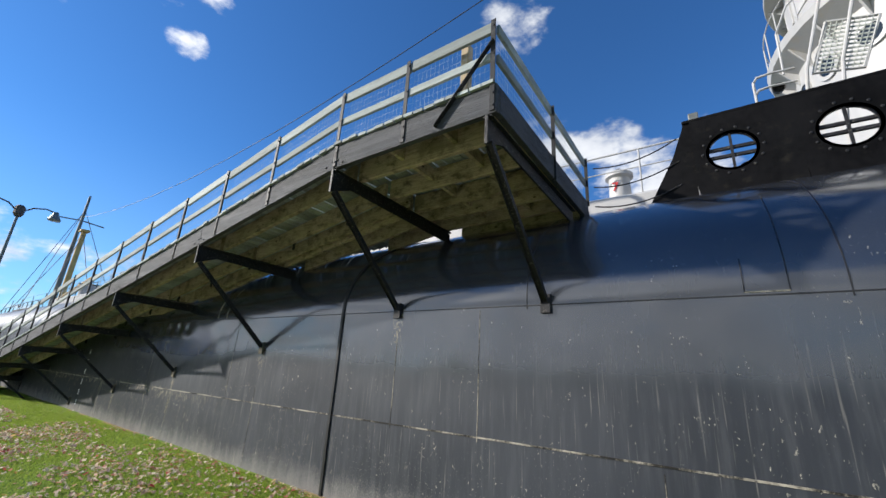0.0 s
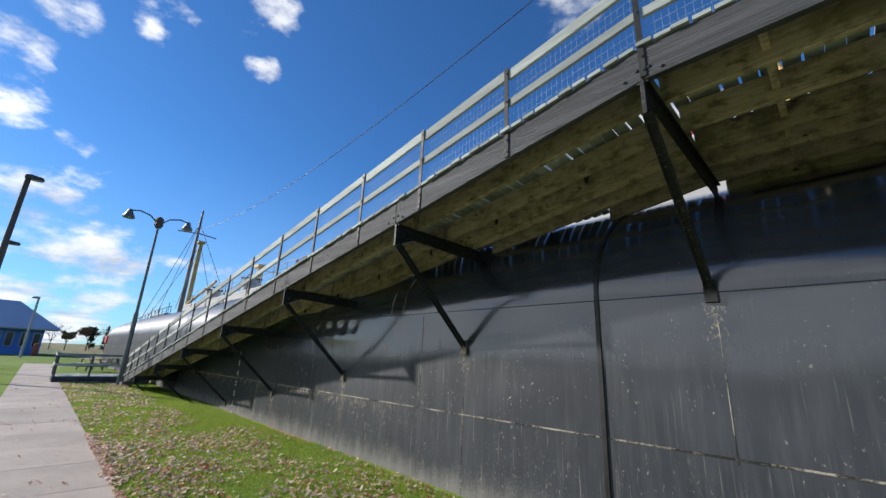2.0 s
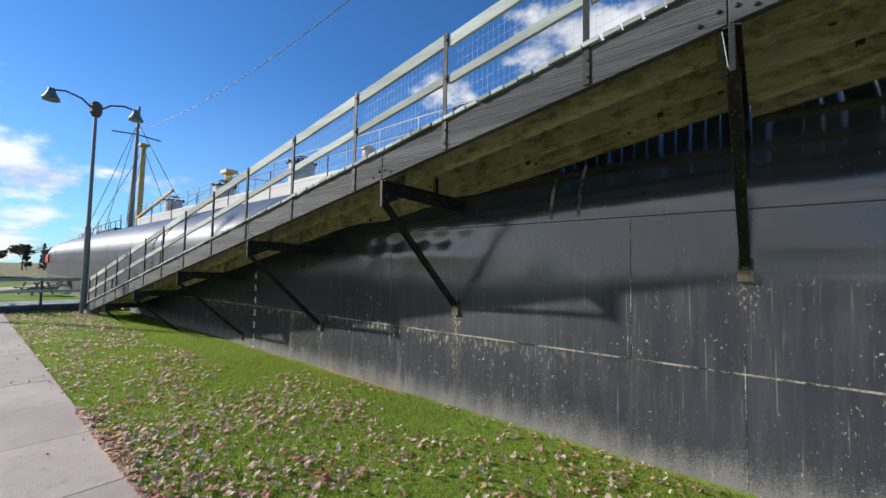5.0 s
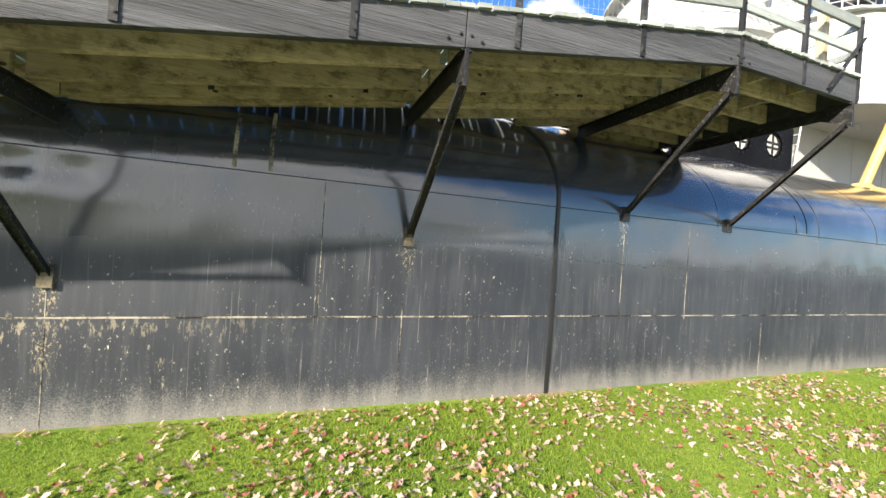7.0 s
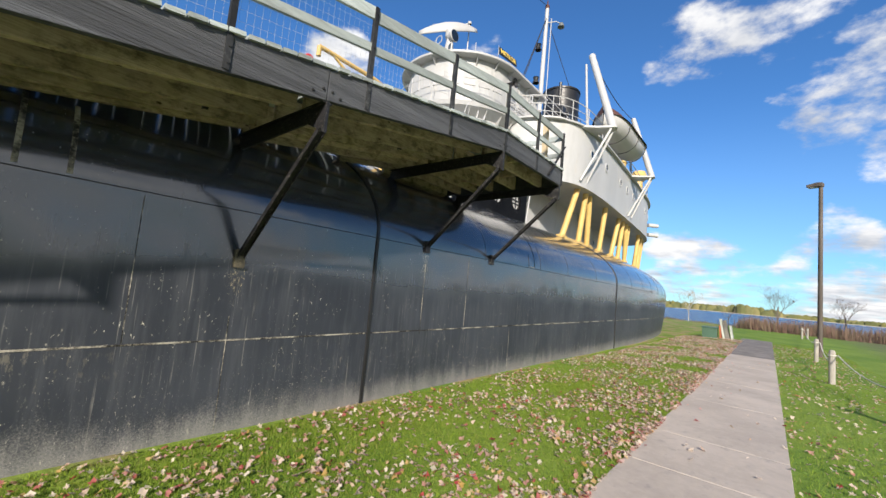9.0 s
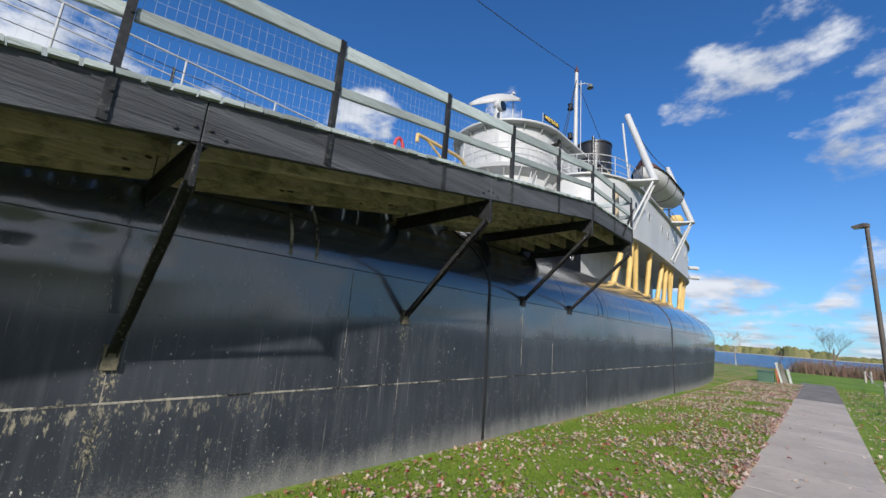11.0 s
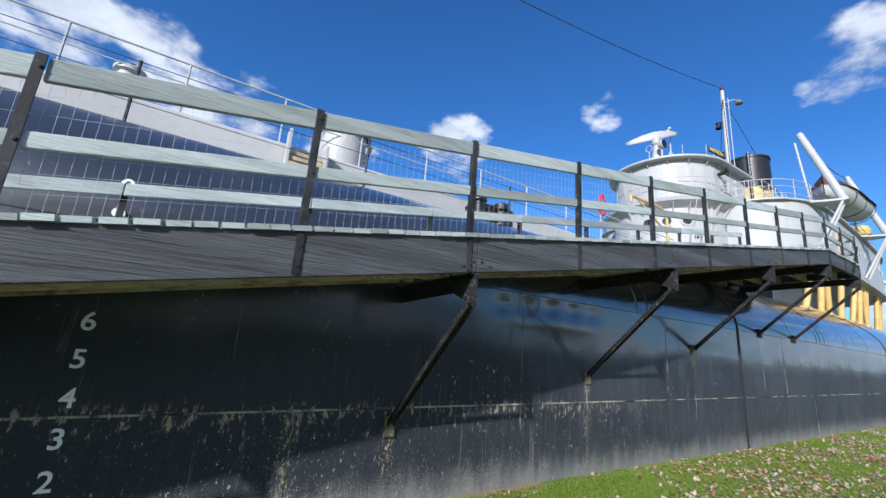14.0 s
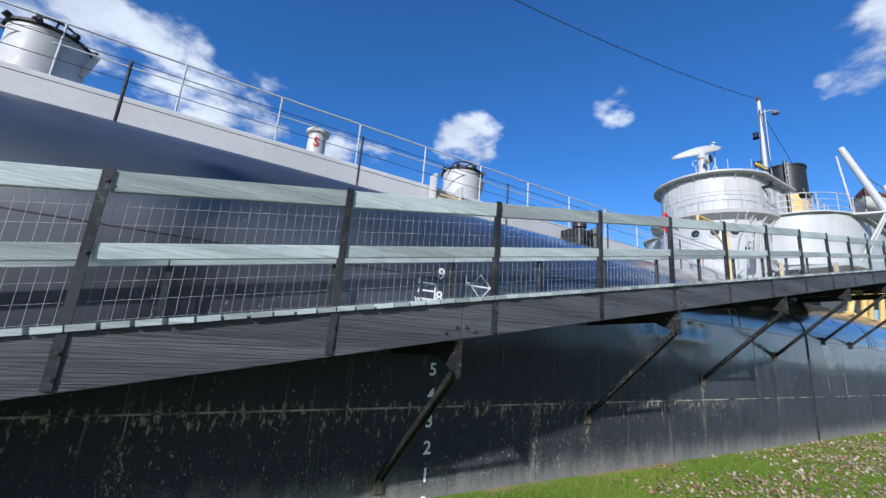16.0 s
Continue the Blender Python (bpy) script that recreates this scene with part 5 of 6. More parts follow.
def mast_and_stack():
    mx = 13.3
    mast = part("after_mast", Shape().tube([(mx - 0.2, CENTRE, 8), (mx, CENTRE, 21.0)], 0.18, 16, 0.12), WHITE, ship, "tall white steel mast with lamps", smooth=True)
    part("mast_cap", Shape().lathe((mx, CENTRE, 21.0), [(0.14, 0), (0.14, 0.22), (0.05, 0.26), (0.03, 0.6), (0, 0.6)], 12), COVER, mast, smooth=True)
    part("mast_ladder", Shape().tube([(mx + 0.3, CENTRE - 0.2, 9), (mx + 0.3, CENTRE - 0.2, 20.4)], 0.03, 6), WHITE, mast)
    part("lamp_arm", Shape().tube([(mx, CENTRE, 20.0), (mx + 0.6, CENTRE - 0.4, 20.3), (mx + 1.0, CENTRE - 0.6, 20.3)], 0.035, 6), WHITE, mast)
    part("mast_lamp", Shape().lathe((mx + 1.0, CENTRE - 0.6, 20.05), [(0.12, 0.3), (0.16, 0.2), (0.24, 0.0), (0, 0)], 12), GREYPOLE, mast, smooth=True)
    for z in (17.9, 15.6):
        part("mast_light", Shape().lathe((mx - 0.4, CENTRE + 0.25, z), [(0.22, 0), (0.22, 0.05), (0.16, 0.06), (0.16, 0.36), (0.2, 0.4), (0, 0.42)], 12), STEEL, mast, smooth=True)
    for end in ((6.0, 8.4, 11.9), (7.5, 9.5, 12.0), (24.0, 10.0, 10.0)):
        part("stay", Shape().tube([(mx, CENTRE, 20.4), end], 0.022, 5), WIRE, mast)
    sx = 16.4
    stack = part("funnel", Shape().lathe((sx, CENTRE, 0), [(1.25, 9), (1.25, 13.9), (1.2, 13.9)], 36), GOLD, ship, "ochre funnel base with a black top", smooth=True)
    part("funnel_top", Shape().lathe((sx, CENTRE, 0), [(1.26, 13.9), (1.26, 16.2), (1.32, 16.2), (1.32, 16.32), (1.18, 16.32), (1.08, 15.0), (0, 15.0)], 36), BLACK, stack, "black funnel top", smooth=True)
    part("whistle_pipe", Shape().tube([(sx - 1.3, CENTRE - 0.5, 12), (sx - 1.3, CENTRE - 0.5, 16.5)], 0.1, 10), BLACK, stack, smooth=True)
    lights = part("floodlight_bar", Shape().box(11.3, 12.1, 8.8, 9.0, 12.2, 12.35), STEEL, ship, "black twin floodlights on a pole", bevel=0.01)
    for x in (11.1, 12.0):
        part("floodlight", Shape().box(x, x + 0.5, 8.65, 8.95, 12.3, 12.7), BLACK, lights, bevel=0.03)
    part("floodlight_pole", Shape().tube([(11.7, 8.9, 9.2), (11.7, 8.9, 12.2)], 0.05, 8), WHITE, lights)
    # foremast, derricks
    fm = part("fore_mast", Shape().tube([(-61.2, CENTRE, 4.3), (-60.2, CENTRE, 19.3)], 0.3, 12, 0.12), GREYPOLE, ship, "grey foremast with a crosstree", smooth=True)
    part("crosstree", Shape().tube([(-60.4, CENTRE - 2.2, 16.0), (-60.4, CENTRE, 16.2), (-60.4, CENTRE + 2.2, 16.0)], 0.07, 8), GREYPOLE, fm)
    for end in ((-70, 8.5, 4.5), (-72, 13, 4.5), (-52, 7.5, 5), (-50, 14, 5)):
        part("stay", Shape().tube([(-60.3, CENTRE, 17.5), end], 0.03, 5), WIRE, fm)
    for x, top, boom in ((-57.6, 14.3, True), (-36.0, 8.3, False)):
        k = part("king_post", Shape().tube([(x - 0.4, CENTRE, 4.5), (x, CENTRE, top)], 0.28, 12, 0.24), GOLD, ship, "ochre derrick king post", smooth=True)
        part("post_head", Shape().box(x - 0.5, x + 0.5, CENTRE - 0.4, CENTRE + 0.4, top, top + 0.25), GOLD, k, bevel=0.03)
        for e in ((x - 8, 8.5, 4.6), (x + 8, 8.5, 5.5), (x + 9, 11.2, 6.5)):
            part("stay", Shape().tube([(x, CENTRE, top - 0.2), e], 0.03, 5), WIRE, k)
        if boom:
            part("boom", Shape().tube([(x + 0.3, CENTRE - 0.3, 6.6), (x + 13.5, 10.2, 7.9)], 0.16, 10, 0.12), GOLD, k, "ochre derrick boom", smooth=True)
    cable = Shape().tube([Vector((mx, CENTRE, 21.2)).lerp(Vector((-60.2, CENTRE, 16.6)), t / 30) - Vector((0, 0, 15.0 * (t / 30) * (1 - t / 30))) for t in range(31)], 0.022, 5)
    part("mast_cable", cable, WIRE, ship, "dark cable slung between the masts")
    # forecastle fittings
    fore = part("fore_rail", Shape().tube([(-72 + 2 * i, 8.6, deck_z(-72 + 2 * i, 8.6) + 1.1) for i in range(11)], 0.03, 6), STEEL, ship, "dark pipe railing round the forecastle")
    for i in range(11):
        x = -72 + 2 * i
        part("stanchion", Shape().tube([(x, 8.6, deck_z(x, 8.6) - 0.1), (x, 8.6, deck_z(x, 8.6) + 1.1)], 0.03, 6), STEEL, fore)
    part("windlass", Shape().box(-60, -53, 8.3, 12, 4.4, 5.2), STEEL, ship, "dark windlass bed on the forecastle", bevel=0.05)
    part("anchor_plate", Shape().box(-56.5, -54.8, 4.36, 4.5, 1.9, 2.6), RED, hull, "red mark near the bow", bevel=0.02)


mast_and_stack()

# ---- the gangway ----
GY, GFAR, GEND, GLOW = 2.85, 4.42, -1.55, -27.4      # outer face, inner edge, upper end, lower end
INRAIL = 4.1


def under(x):
    """Height of the stringers' lower edge."""
    return 4.14 if x >= -3.9 else 4.14 + 0.1755 * (x + 3.9)


SLOPE = math.degrees(math.atan(0.1755))


def rail_height(x):
    """Top of the railing over the stringers' lower edge."""
    return 1.14 + 0.16 * min(1, max(0, (-4 - x) / 7))
gangway = thing("gangway", "long black and grey-green timber gangway ramp on steel brackets", "gangway")


def slanted(x0, x1, y0, y1, lo, hi):
    """A board that follows the ramp between x0 and x1."""
    s = Shape()
    xs = [x0, x1] if not (x0 < -3.9 < x1) else [x0, -3.9, x1]
    for x in xs:
        s.v += [(x, y0, under(x) + lo), (x, y1, under(x) + lo), (x, y1, under(x) + hi), (x, y0, under(x) + hi)]
    for i in range(len(xs) - 1):
        s.f += [(i * 4 + j, i * 4 + (j + 1) % 4, (i + 1) * 4 + (j + 1) % 4, (i + 1) * 4 + j) for j in range(4)]
    k = 4 * (len(xs) - 1)
    s.f += [(3, 2, 1, 0), (k, k + 1, k + 2, k + 3)]
    return s


BRACKETS = [-1.66, -3.92, -7.26, -10.68, -14.14, -17.6, -21.05, -24.5]
joins = [GEND, -3.90, -7.28, -10.68, -14.14, -17.6, -21.05, -24.5, GLOW]
for i in range(len(joins) - 1):
    part("stringer", slanted(joins[i + 1] + 0.004, joins[i] - 0.004, GY, GY + 0.07, 0, 0.33), STRINGER, gangway, "black painted cracked plank stringer", bevel=0.006)
    if i:
        part("inner_stringer", slanted(joins[i + 1] + 0.004, joins[i] - 0.004, GFAR - 0.02, GFAR + 0.05, 0.05, 0.33), TIMBER, gangway, bevel=0.006)
bolt_me = Shape().lathe((0, 0, 0), [(0.016, 0.0), (0.016, -0.008), (0.009, -0.014), (0, -0.015)], 10, "y").mesh("bolt", POSTSTEEL, True)
for xj in joins[1:-1]:
    for dx, dz in ((-0.16, 0.07), (-0.05, 0.11), (0.05, 0.10), (0.15, 0.05)):
        ob = new("bolt", bolt_me)
        ob.parent, ob.location = gangway, (xj + dx, GY, under(xj + dx) + dz)
for y in (3.30, 3.93, 4.56):
    for i in range(len(joins) - 1):
        if y > 4.2 and joins[i] < -10:
            continue
        part("joist", slanted(joins[i + 1] + 0.01, joins[i] - 0.09, y - 0.035 + random.uniform(-0.02, 0.02), y + 0.035, 0.005 + random.uniform(-0.02, 0.02), 0.29), TIMBER, gangway, "aged treated timber joist", bevel=0.005)
for y, lo_x in ((5.0, -7.2), (5.5, -5.3), (5.95, -3.85)):
    part("joist", slanted(lo_x, GEND - 0.1, y - 0.035, y + 0.035, 0.0, 0.29), TIMBER, gangway, bevel=0.005)
part("end_stringer", Shape().box(GEND - 0.07, GEND, GY + 0.075, 6.15, under(0) + 0.02, under(0) + 0.33), STRINGER, gangway, "black painted end plank", bevel=0.006)
for x in (-2.3, -3.1):
    part("cross_block", Shape().box(x - 0.03, x + 0.03, GY + 0.08, 5.6, under(0) + 0.10, under(0) + 0.28), TIMBER, gangway, bevel=0.005)

posts = [-1.60, -2.75, -3.90, -5.35, -6.79, -8.22, -9.71, -11.21, -12.72, -14.24, -15.72, -17.25, -18.75, -20.23, -21.72, -23.2, -24.7, -26.1, -27.3]


def angle_post(x, y, z0, z1, parent, name="rail_post"):
    s = Shape()
    s.box(-0.026, 0.026, -0.012, 0.0, z0, z1).box(-0.026, -0.018, 0.0, 0.035, z0, z1)
    for z in (z0 + 0.06, z0 + 0.2, z1 - 0.08, (z0 + z1) / 2 + 0.12):
        s.lathe((0.008, -0.012, z), [(0.012, 0.0), (0.012, -0.009), (0, -0.011)], 7, "y")
    ob = part(name, s, POSTSTEEL, parent, "bolted grey steel angle post")
    ob.location = (x, y, 0)
    return ob


for k, x in enumerate(posts):
    angle_post(x, GY - 0.002, under(x) + 0.02, under(x) + rail_height(x) + 0.01, gangway)
    if x < -4:
        ob = angle_post(x + 0.3, INRAIL + 0.06, under(x) + 0.1, under(x) + 0.97, gangway, "inner_post")
for i in range(len(posts) - 1):
    a, b = posts[i + 1], posts[i]
    high = rail_height((a + b) / 2)
    for lo, hi in ((high - 0.14, high), (high * 0.61 - 0.05, high * 0.61 + 0.05)):
        part("rail_board", slanted(a + 0.03, b + (0.012 if i else 0.0), GY + 0.004, GY + 0.044, lo + random.uniform(-0.006, 0.006), hi), RAILWOOD, gangway, "weathered grey-green rail board", bevel=0.006)
    if b < -5:
        part("inner_rail_board", slanted(a + 0.3, b + 0.29, INRAIL, INRAIL + 0.04, 0.85, 0.96), RAILWOOD, gangway, bevel=0.006)
    # welded wire infill
    s = Shape()
    n = int((b - a) / 0.06)
    for k in range(1, n):
        x = a + (b - a) * k / n
        s.beam((x, GY + 0.048, under(x) + 0.36), (x, GY + 0.048, under(x) + high - 0.1), 0.0013, 0.0013, (1, 0, 0))
    for k in range(8):
        z = 0.38 + (high - 0.48) / 7 * k
        s.beam((a, GY + 0.05, under(a) + z), (b, GY + 0.05, under(b) + z), 0.0013, 0.0013)
    tagged(part("wire_panel", s, GALV, gangway, "welded wire mesh panel", piece=True), kind="stuff")

# end railing towards the hull
for y in (4.5, 6.12):
    angle_post(GEND, y, under(0) + (0.0 if y < 5 else 0.25), under(0) + 1.13, gangway)
for lo, hi in ((1.0, 1.12), (0.63, 0.73)):
    part("end_rail", Shape().box(GEND - 0.05, GEND - 0.01, GY + 0.05, 6.15, under(0) + lo, under(0) + hi), RAILWOOD, gangway, "weathered grey-green end rail", bevel=0.006)
s = Shape()
for k in range(1, 54):
    y = GY + 0.06 * k
    s.beam((GEND - 0.06, y, under(0) + 0.36), (GEND - 0.06, y, under(0) + 1.05), 0.0013, 0.0013)
for k in range(8):
    s.beam((GEND - 0.06, GY, under(0) + 0.38 + 0.095 * k), (GEND - 0.06, 6.1, under(0) + 0.38 + 0.095 * k), 0.0013, 0.0013)
tagged(part("wire_panel", s, GALV, gangway, piece=True), kind="stuff")
part("corner_brace", Shape().beam((-2.28, GY - 0.03, under(0) + 0.05), (GEND - 0.03, GY - 0.03, under(0) + 0.86), 0.012, 0.055, (0, 1, 0)), STEEL, gangway, "slanting black corner brace", bevel=0.003)
for x, y, h in ((-2.05, 3.05, 1.18), (-2.0, 4.35, 1.05), (-2.9, 5.5, 1.05)):
    part("timber_post", Shape().box(x - 0.05, x + 0.05, y - 0.05, y + 0.05, under(0) + 0.33, under(0) + h), PALEWOOD, gangway, "bare pale timber post", bevel=0.008)
part("step_grating", Shape().box(-3.6, GEND - 0.1, 5.7, 6.6, 4.45, 4.49), STEEL, gangway, "dark expanded metal step plate")
for x in (-3.4, -2.5, -1.7):
    part("step_leg", Shape().box(x - 0.03, x + 0.03, 6.0, 6.06, deck_z(x, 6.0) - 0.04, 4.45), STEEL, gangway)


def bracket(x):
    zb = under(x)
    top = zb - 0.02
    y_in = 4.36 if top - 0.12 < SHEER else CENTRE - half_beam(x) * math.sqrt(max(0, 1 - ((top - 0.14 - SHEER) / crown(x)) ** 2)) + 0.03
    b = part("bracket", Shape().prism([(GY + 0.01, top), (y_in, top - 0.02), (y_in, top - 0.20), (GY + 0.35, top - 0.15), (GY + 0.01, top - 0.30)], "x", x - 0.012, x + 0.012), STEEL, gangway, "black welded steel bracket")
    part("bracket_flange", Shape().box(x - 0.018, x + 0.018, GY - 0.006, GY + 0.006, top - 0.31, top + 0.012), STEEL, b, bevel=0.002)
    part("bracket_top", Shape().box(x - 0.05, x + 0.05, GY + 0.01, y_in, top - 0.004, top + 0.008), STEEL, b)
    zf = max(zb - 1.59, -0.10)
    d = (zb - 1.59 - (top - 0.30))
    yf = GY + 0.05 + (4.34 - GY - 0.05) * min(1, (zf - (top - 0.28)) / d) if zf > zb - 1.58 else 4.33
    s = Shape()
    a, c = Vector((x, GY + 0.05, top - 0.26)), Vector((x, yf, zf))
    side = Vector((1, 0, 0))
    s.beam(a, c, 0.075, 0.008, (0, 1, 0.6))
    for k in (-0.036, 0.036):
        s.beam(a + side * k + Vector((0, 0.02, -0.02)), c + side * k + Vector((0, 0.02, -0.02)), 0.008, 0.055, (0, 1, 0.6))
    part("strut", s, STEEL, b, "black steel channel strut")
    if zf > 0:
        f = section(x, level_u(min(2.3, zf)))
        part("foot_plate", Shape().box(x - 0.06, x + 0.06, f[1] - 0.045, f[1] + 0.02, zf - 0.15, zf + 0.07), RUSTFOOT if x < -6 else STEEL, b, bevel=0.004)


for x in BRACKETS:
    bracket(x)

# lower landing
landing = thing("landing", "low grey timber landing with railings at the ramp's foot", "landing")
part("skirt", Shape().box(-30.50, -28.90, 0.45, 0.52, -0.05, 0.22), STRINGER, landing, bevel=0.005)
part("front_skirt", Shape().box(-28.90, -28.82, 0.45, 4.3, -0.08, 0.22), STRINGER, landing, bevel=0.005)
lb = Shape().box(0, 0.135, 0.42, 4.3, 0.22, 0.26).mesh("landing_board", RAILWOOD)
for i in range(14):
    ob = new("landing_board", lb)
    ob.parent, ob.location = landing, (-30.85 + 0.145 * i, 0, 0)
for x, y in ((-28.82, 0.48), (-28.82, 1.7), (-28.82, 2.9), (-30.80, 0.48), (-29.80, 0.48), (-30.80, 4.2)):
    part("post", Shape().box(x - 0.04, x + 0.04, y - 0.04, y + 0.04, -0.1, 1.3), STRINGER, landing, bevel=0.004)
for lo, hi in ((1.16, 1.28), (0.72, 0.82)):
    part("rail", Shape().box(-28.78, -28.74, 0.44, 3.0, lo, hi), RAILWOOD, landing, bevel=0.005)
    part("side_rail", Shape().box(-30.85, -28.80, 0.40, 0.44, lo, hi), RAILWOOD, landing, bevel=0.005)

for x, y, r in ((-27.60, 3.0, 12), (-28.6, 3.2, -20)):
    st = tagged(part("stone_block", Shape().box(-0.28, 0.28, -0.16, 0.16, 0.0, 0.2), DIRTYPALE, bevel=0.03), "loose pale stone block on the grass", "stone", "stone blocks")
    st.matrix_basis = pose(x, y, ground_z(x, y) - 0.02, 0, 0, r)

# ---- lamp posts ----


def double_lamp(x, y, h):
    L = thing("street_lamp", "tall grey park lamp with two curved arms and bell shades", "lamp", at=(x, y, 0))
    part("pole", Shape().tube([(0, 0, -0.15), (0.02, 0, h)], 0.085, 12, 0.055), GREYPOLE, L, smooth=True)
    part("sleeve", Shape().tube([(0, 0, -0.15), (0, 0, h * 0.42)], 0.11, 12, 0.10), GREYPOLE, L, smooth=True)
    part("head_box", Shape().lathe((0, 0, h - 0.1), [(0.12, 0), (0.2, 0.15), (0.2, 0.5), (0.1, 0.6), (0, 0.62)], 8), POLE, L)
    for sgn in (-1, 1):
        arm = part("arm", Shape().tube([(0, 0, h + 0.1), (0, 0.45 * sgn, h + 0.5), (0, 0.9 * sgn, h + 0.62), (0, 1.25 * sgn, h + 0.55)], 0.035, 8), POLE, L, smooth=True)
        part("bell_shade", Shape().lathe((0, 1.3 * sgn, h + 0.12), [(0.0, 0.48), (0.1, 0.46), (0.14, 0.3), (0.27, 0.05), (0.25, 0.0), (0.0, 0.02)], 16), GREYPOLE, arm, smooth=True)


double_lamp(-27.9, 2.8, 7.9)


def pole_lamp(x, y, h, mat, label, r=0.1, yaw=0):
    L = thing("pole_lamp", label, "lamp", at=(x, y, 0))
    part("pole", Shape().tube([(0, 0, -0.15), (0, 0, h)], r, 12, r * 0.8), mat, L, smooth=True)
    hd = part("lamp_head", Shape().prism([(-0.1, 0.0), (0.55, 0.03), (0.55, 0.16), (0.1, 0.24), (-0.1, 0.2)], "y", -0.16, 0.16), mat, L, bevel=0.02)
    hd.matrix_basis = pose(0, 0, h - 0.05, 0, 0, yaw)
    part("lamp_glass", Shape().box(0.12, 0.5, -0.12, 0.12, -0.012, 0.02), SLABGREY, hd)


pole_lamp(18.6, -2.6, 8.85, POLE, "brown park pole lamp beside the path", 0.11, 70)
pole_lamp(-30.0, -2.45, 9.4, POLE, "tall brown pole lamp on the lawn", 0.13, 80)
pole_lamp(-38.0, -3.0, 7.4, POLE, "shorter brown pole lamp on the lawn", 0.12, 80)
pole_lamp(-68.3, -1.4, 6.6, OFFWHITE, "white lamp post before the blue building", 0.13, 260)

# ---- right of the path: rope fence, pole ----
for i, (x, y) in enumerate(((1.5, -2.9), (7.45, -2.05), (15.0, -2.22), (40.8, -3.0), (41.2, -3.4))):
    P = thing("fence_post", "weathered timber rope fence post on the lawn", "post", "rope fence posts", at=(x, y, ground_z(x, y)))
    part("post", Shape().lathe((0, 0, 0), [(0.08, -0.1), (0.078, 0.95), (0.06, 1.0), (0, 1.01)], 12), FADED, P, smooth=True)
    part("rope_band", Shape().tube([(0.09 * math.cos(a), 0.09 * math.sin(a), 0.85) for a in (2 * math.pi * k / 12 for k in range(13))], 0.018, 6), ROPE, P)
rp = [(1.5, -2.9), (7.45, -2.05), (15.0, -2.22), (40.8, -3.0)]
rope = thing("fence_rope", "pale sagging rope between the fence posts", "rope")
for a, b in zip(rp, rp[1:]):
    part("span", Shape().tube([(a[0] + (b[0] - a[0]) * t / 14, a[1] + (b[1] - a[1]) * t / 14 - 0.12, 0.85 - 1.6 * (t / 14) * (1 - t / 14) + 0.0) for t in range(15)], 0.016, 6), ROPE, rope)

# ---- by the stern ----
box = thing("utility_box", "dark green steel utility box on the lawn", "utility box", at=(23.8, 2.5, ground_z(23.8, 2.5)))
part("cabinet", Shape().box(-0.4, 0.4, -0.40, 0.45, -0.05, 0.68), BOXGREEN, box, bevel=0.02)
part("lid", Shape().prism([(-0.45, 0.68), (0.45, 0.68), (0.4, 0.77), (-0.4, 0.74)], "y", -0.45, 0.5), BOXGREEN, box, bevel=0.01)
for y, h, mat, lean in ((1.92, 0.9, BRICKRED, 4), (1.74, 1.35, SLABGREY, 10), (1.6, 1.25, SLABDARK, 9), (1.46, 1.3, SLABDARK, 12), (1.28, 0.95, SLABGREY, 8)):
    sl = tagged(part("leaning_slab", Shape().box(-0.4, 0.4, -0.06, 0.06, 0, h), mat, bevel=0.01), "worn slab leaning in a row by the utility box", "slab", "leaning slabs")
    sl.matrix_basis = pose(24.3, y, ground_z(24.3, y) - 0.02, -lean)

# ---- park behind the landing ----


def picnic_table(x, y, r):
    T = thing("picnic_table", "grey weathered timber picnic table on the lawn", "table", "picnic tables", at=(x, y, 0))
    T.rotation_euler = (0, 0, radians(r))
    for k in range(5):
        part("top_board", Shape().box(-0.9, 0.9, -0.37 + 0.15 * k, -0.23 + 0.15 * k, 0.72, 0.76), FADED, T)
    for s in (-1, 1):
        part("bench_board", Shape().box(-0.9, 0.9, 0.6 * s - 0.13, 0.6 * s + 0.13, 0.42, 0.46), FADED, T)
        part("cross_bar", Shape().box(0.65 * s - 0.03, 0.65 * s + 0.03, -0.72, 0.72, 0.34, 0.42), FADED, T)
        for q in (-1, 1):
            part("leg", Shape().beam((0.65 * s, 0.2 * q, 0.72), (0.65 * s, 0.5 * q, -0.03), 0.04, 0.1, (0, 1, 0)), FADED, T)


picnic_table(-41, 2.6, 20)
picnic_table(-44, 4.2, -15)


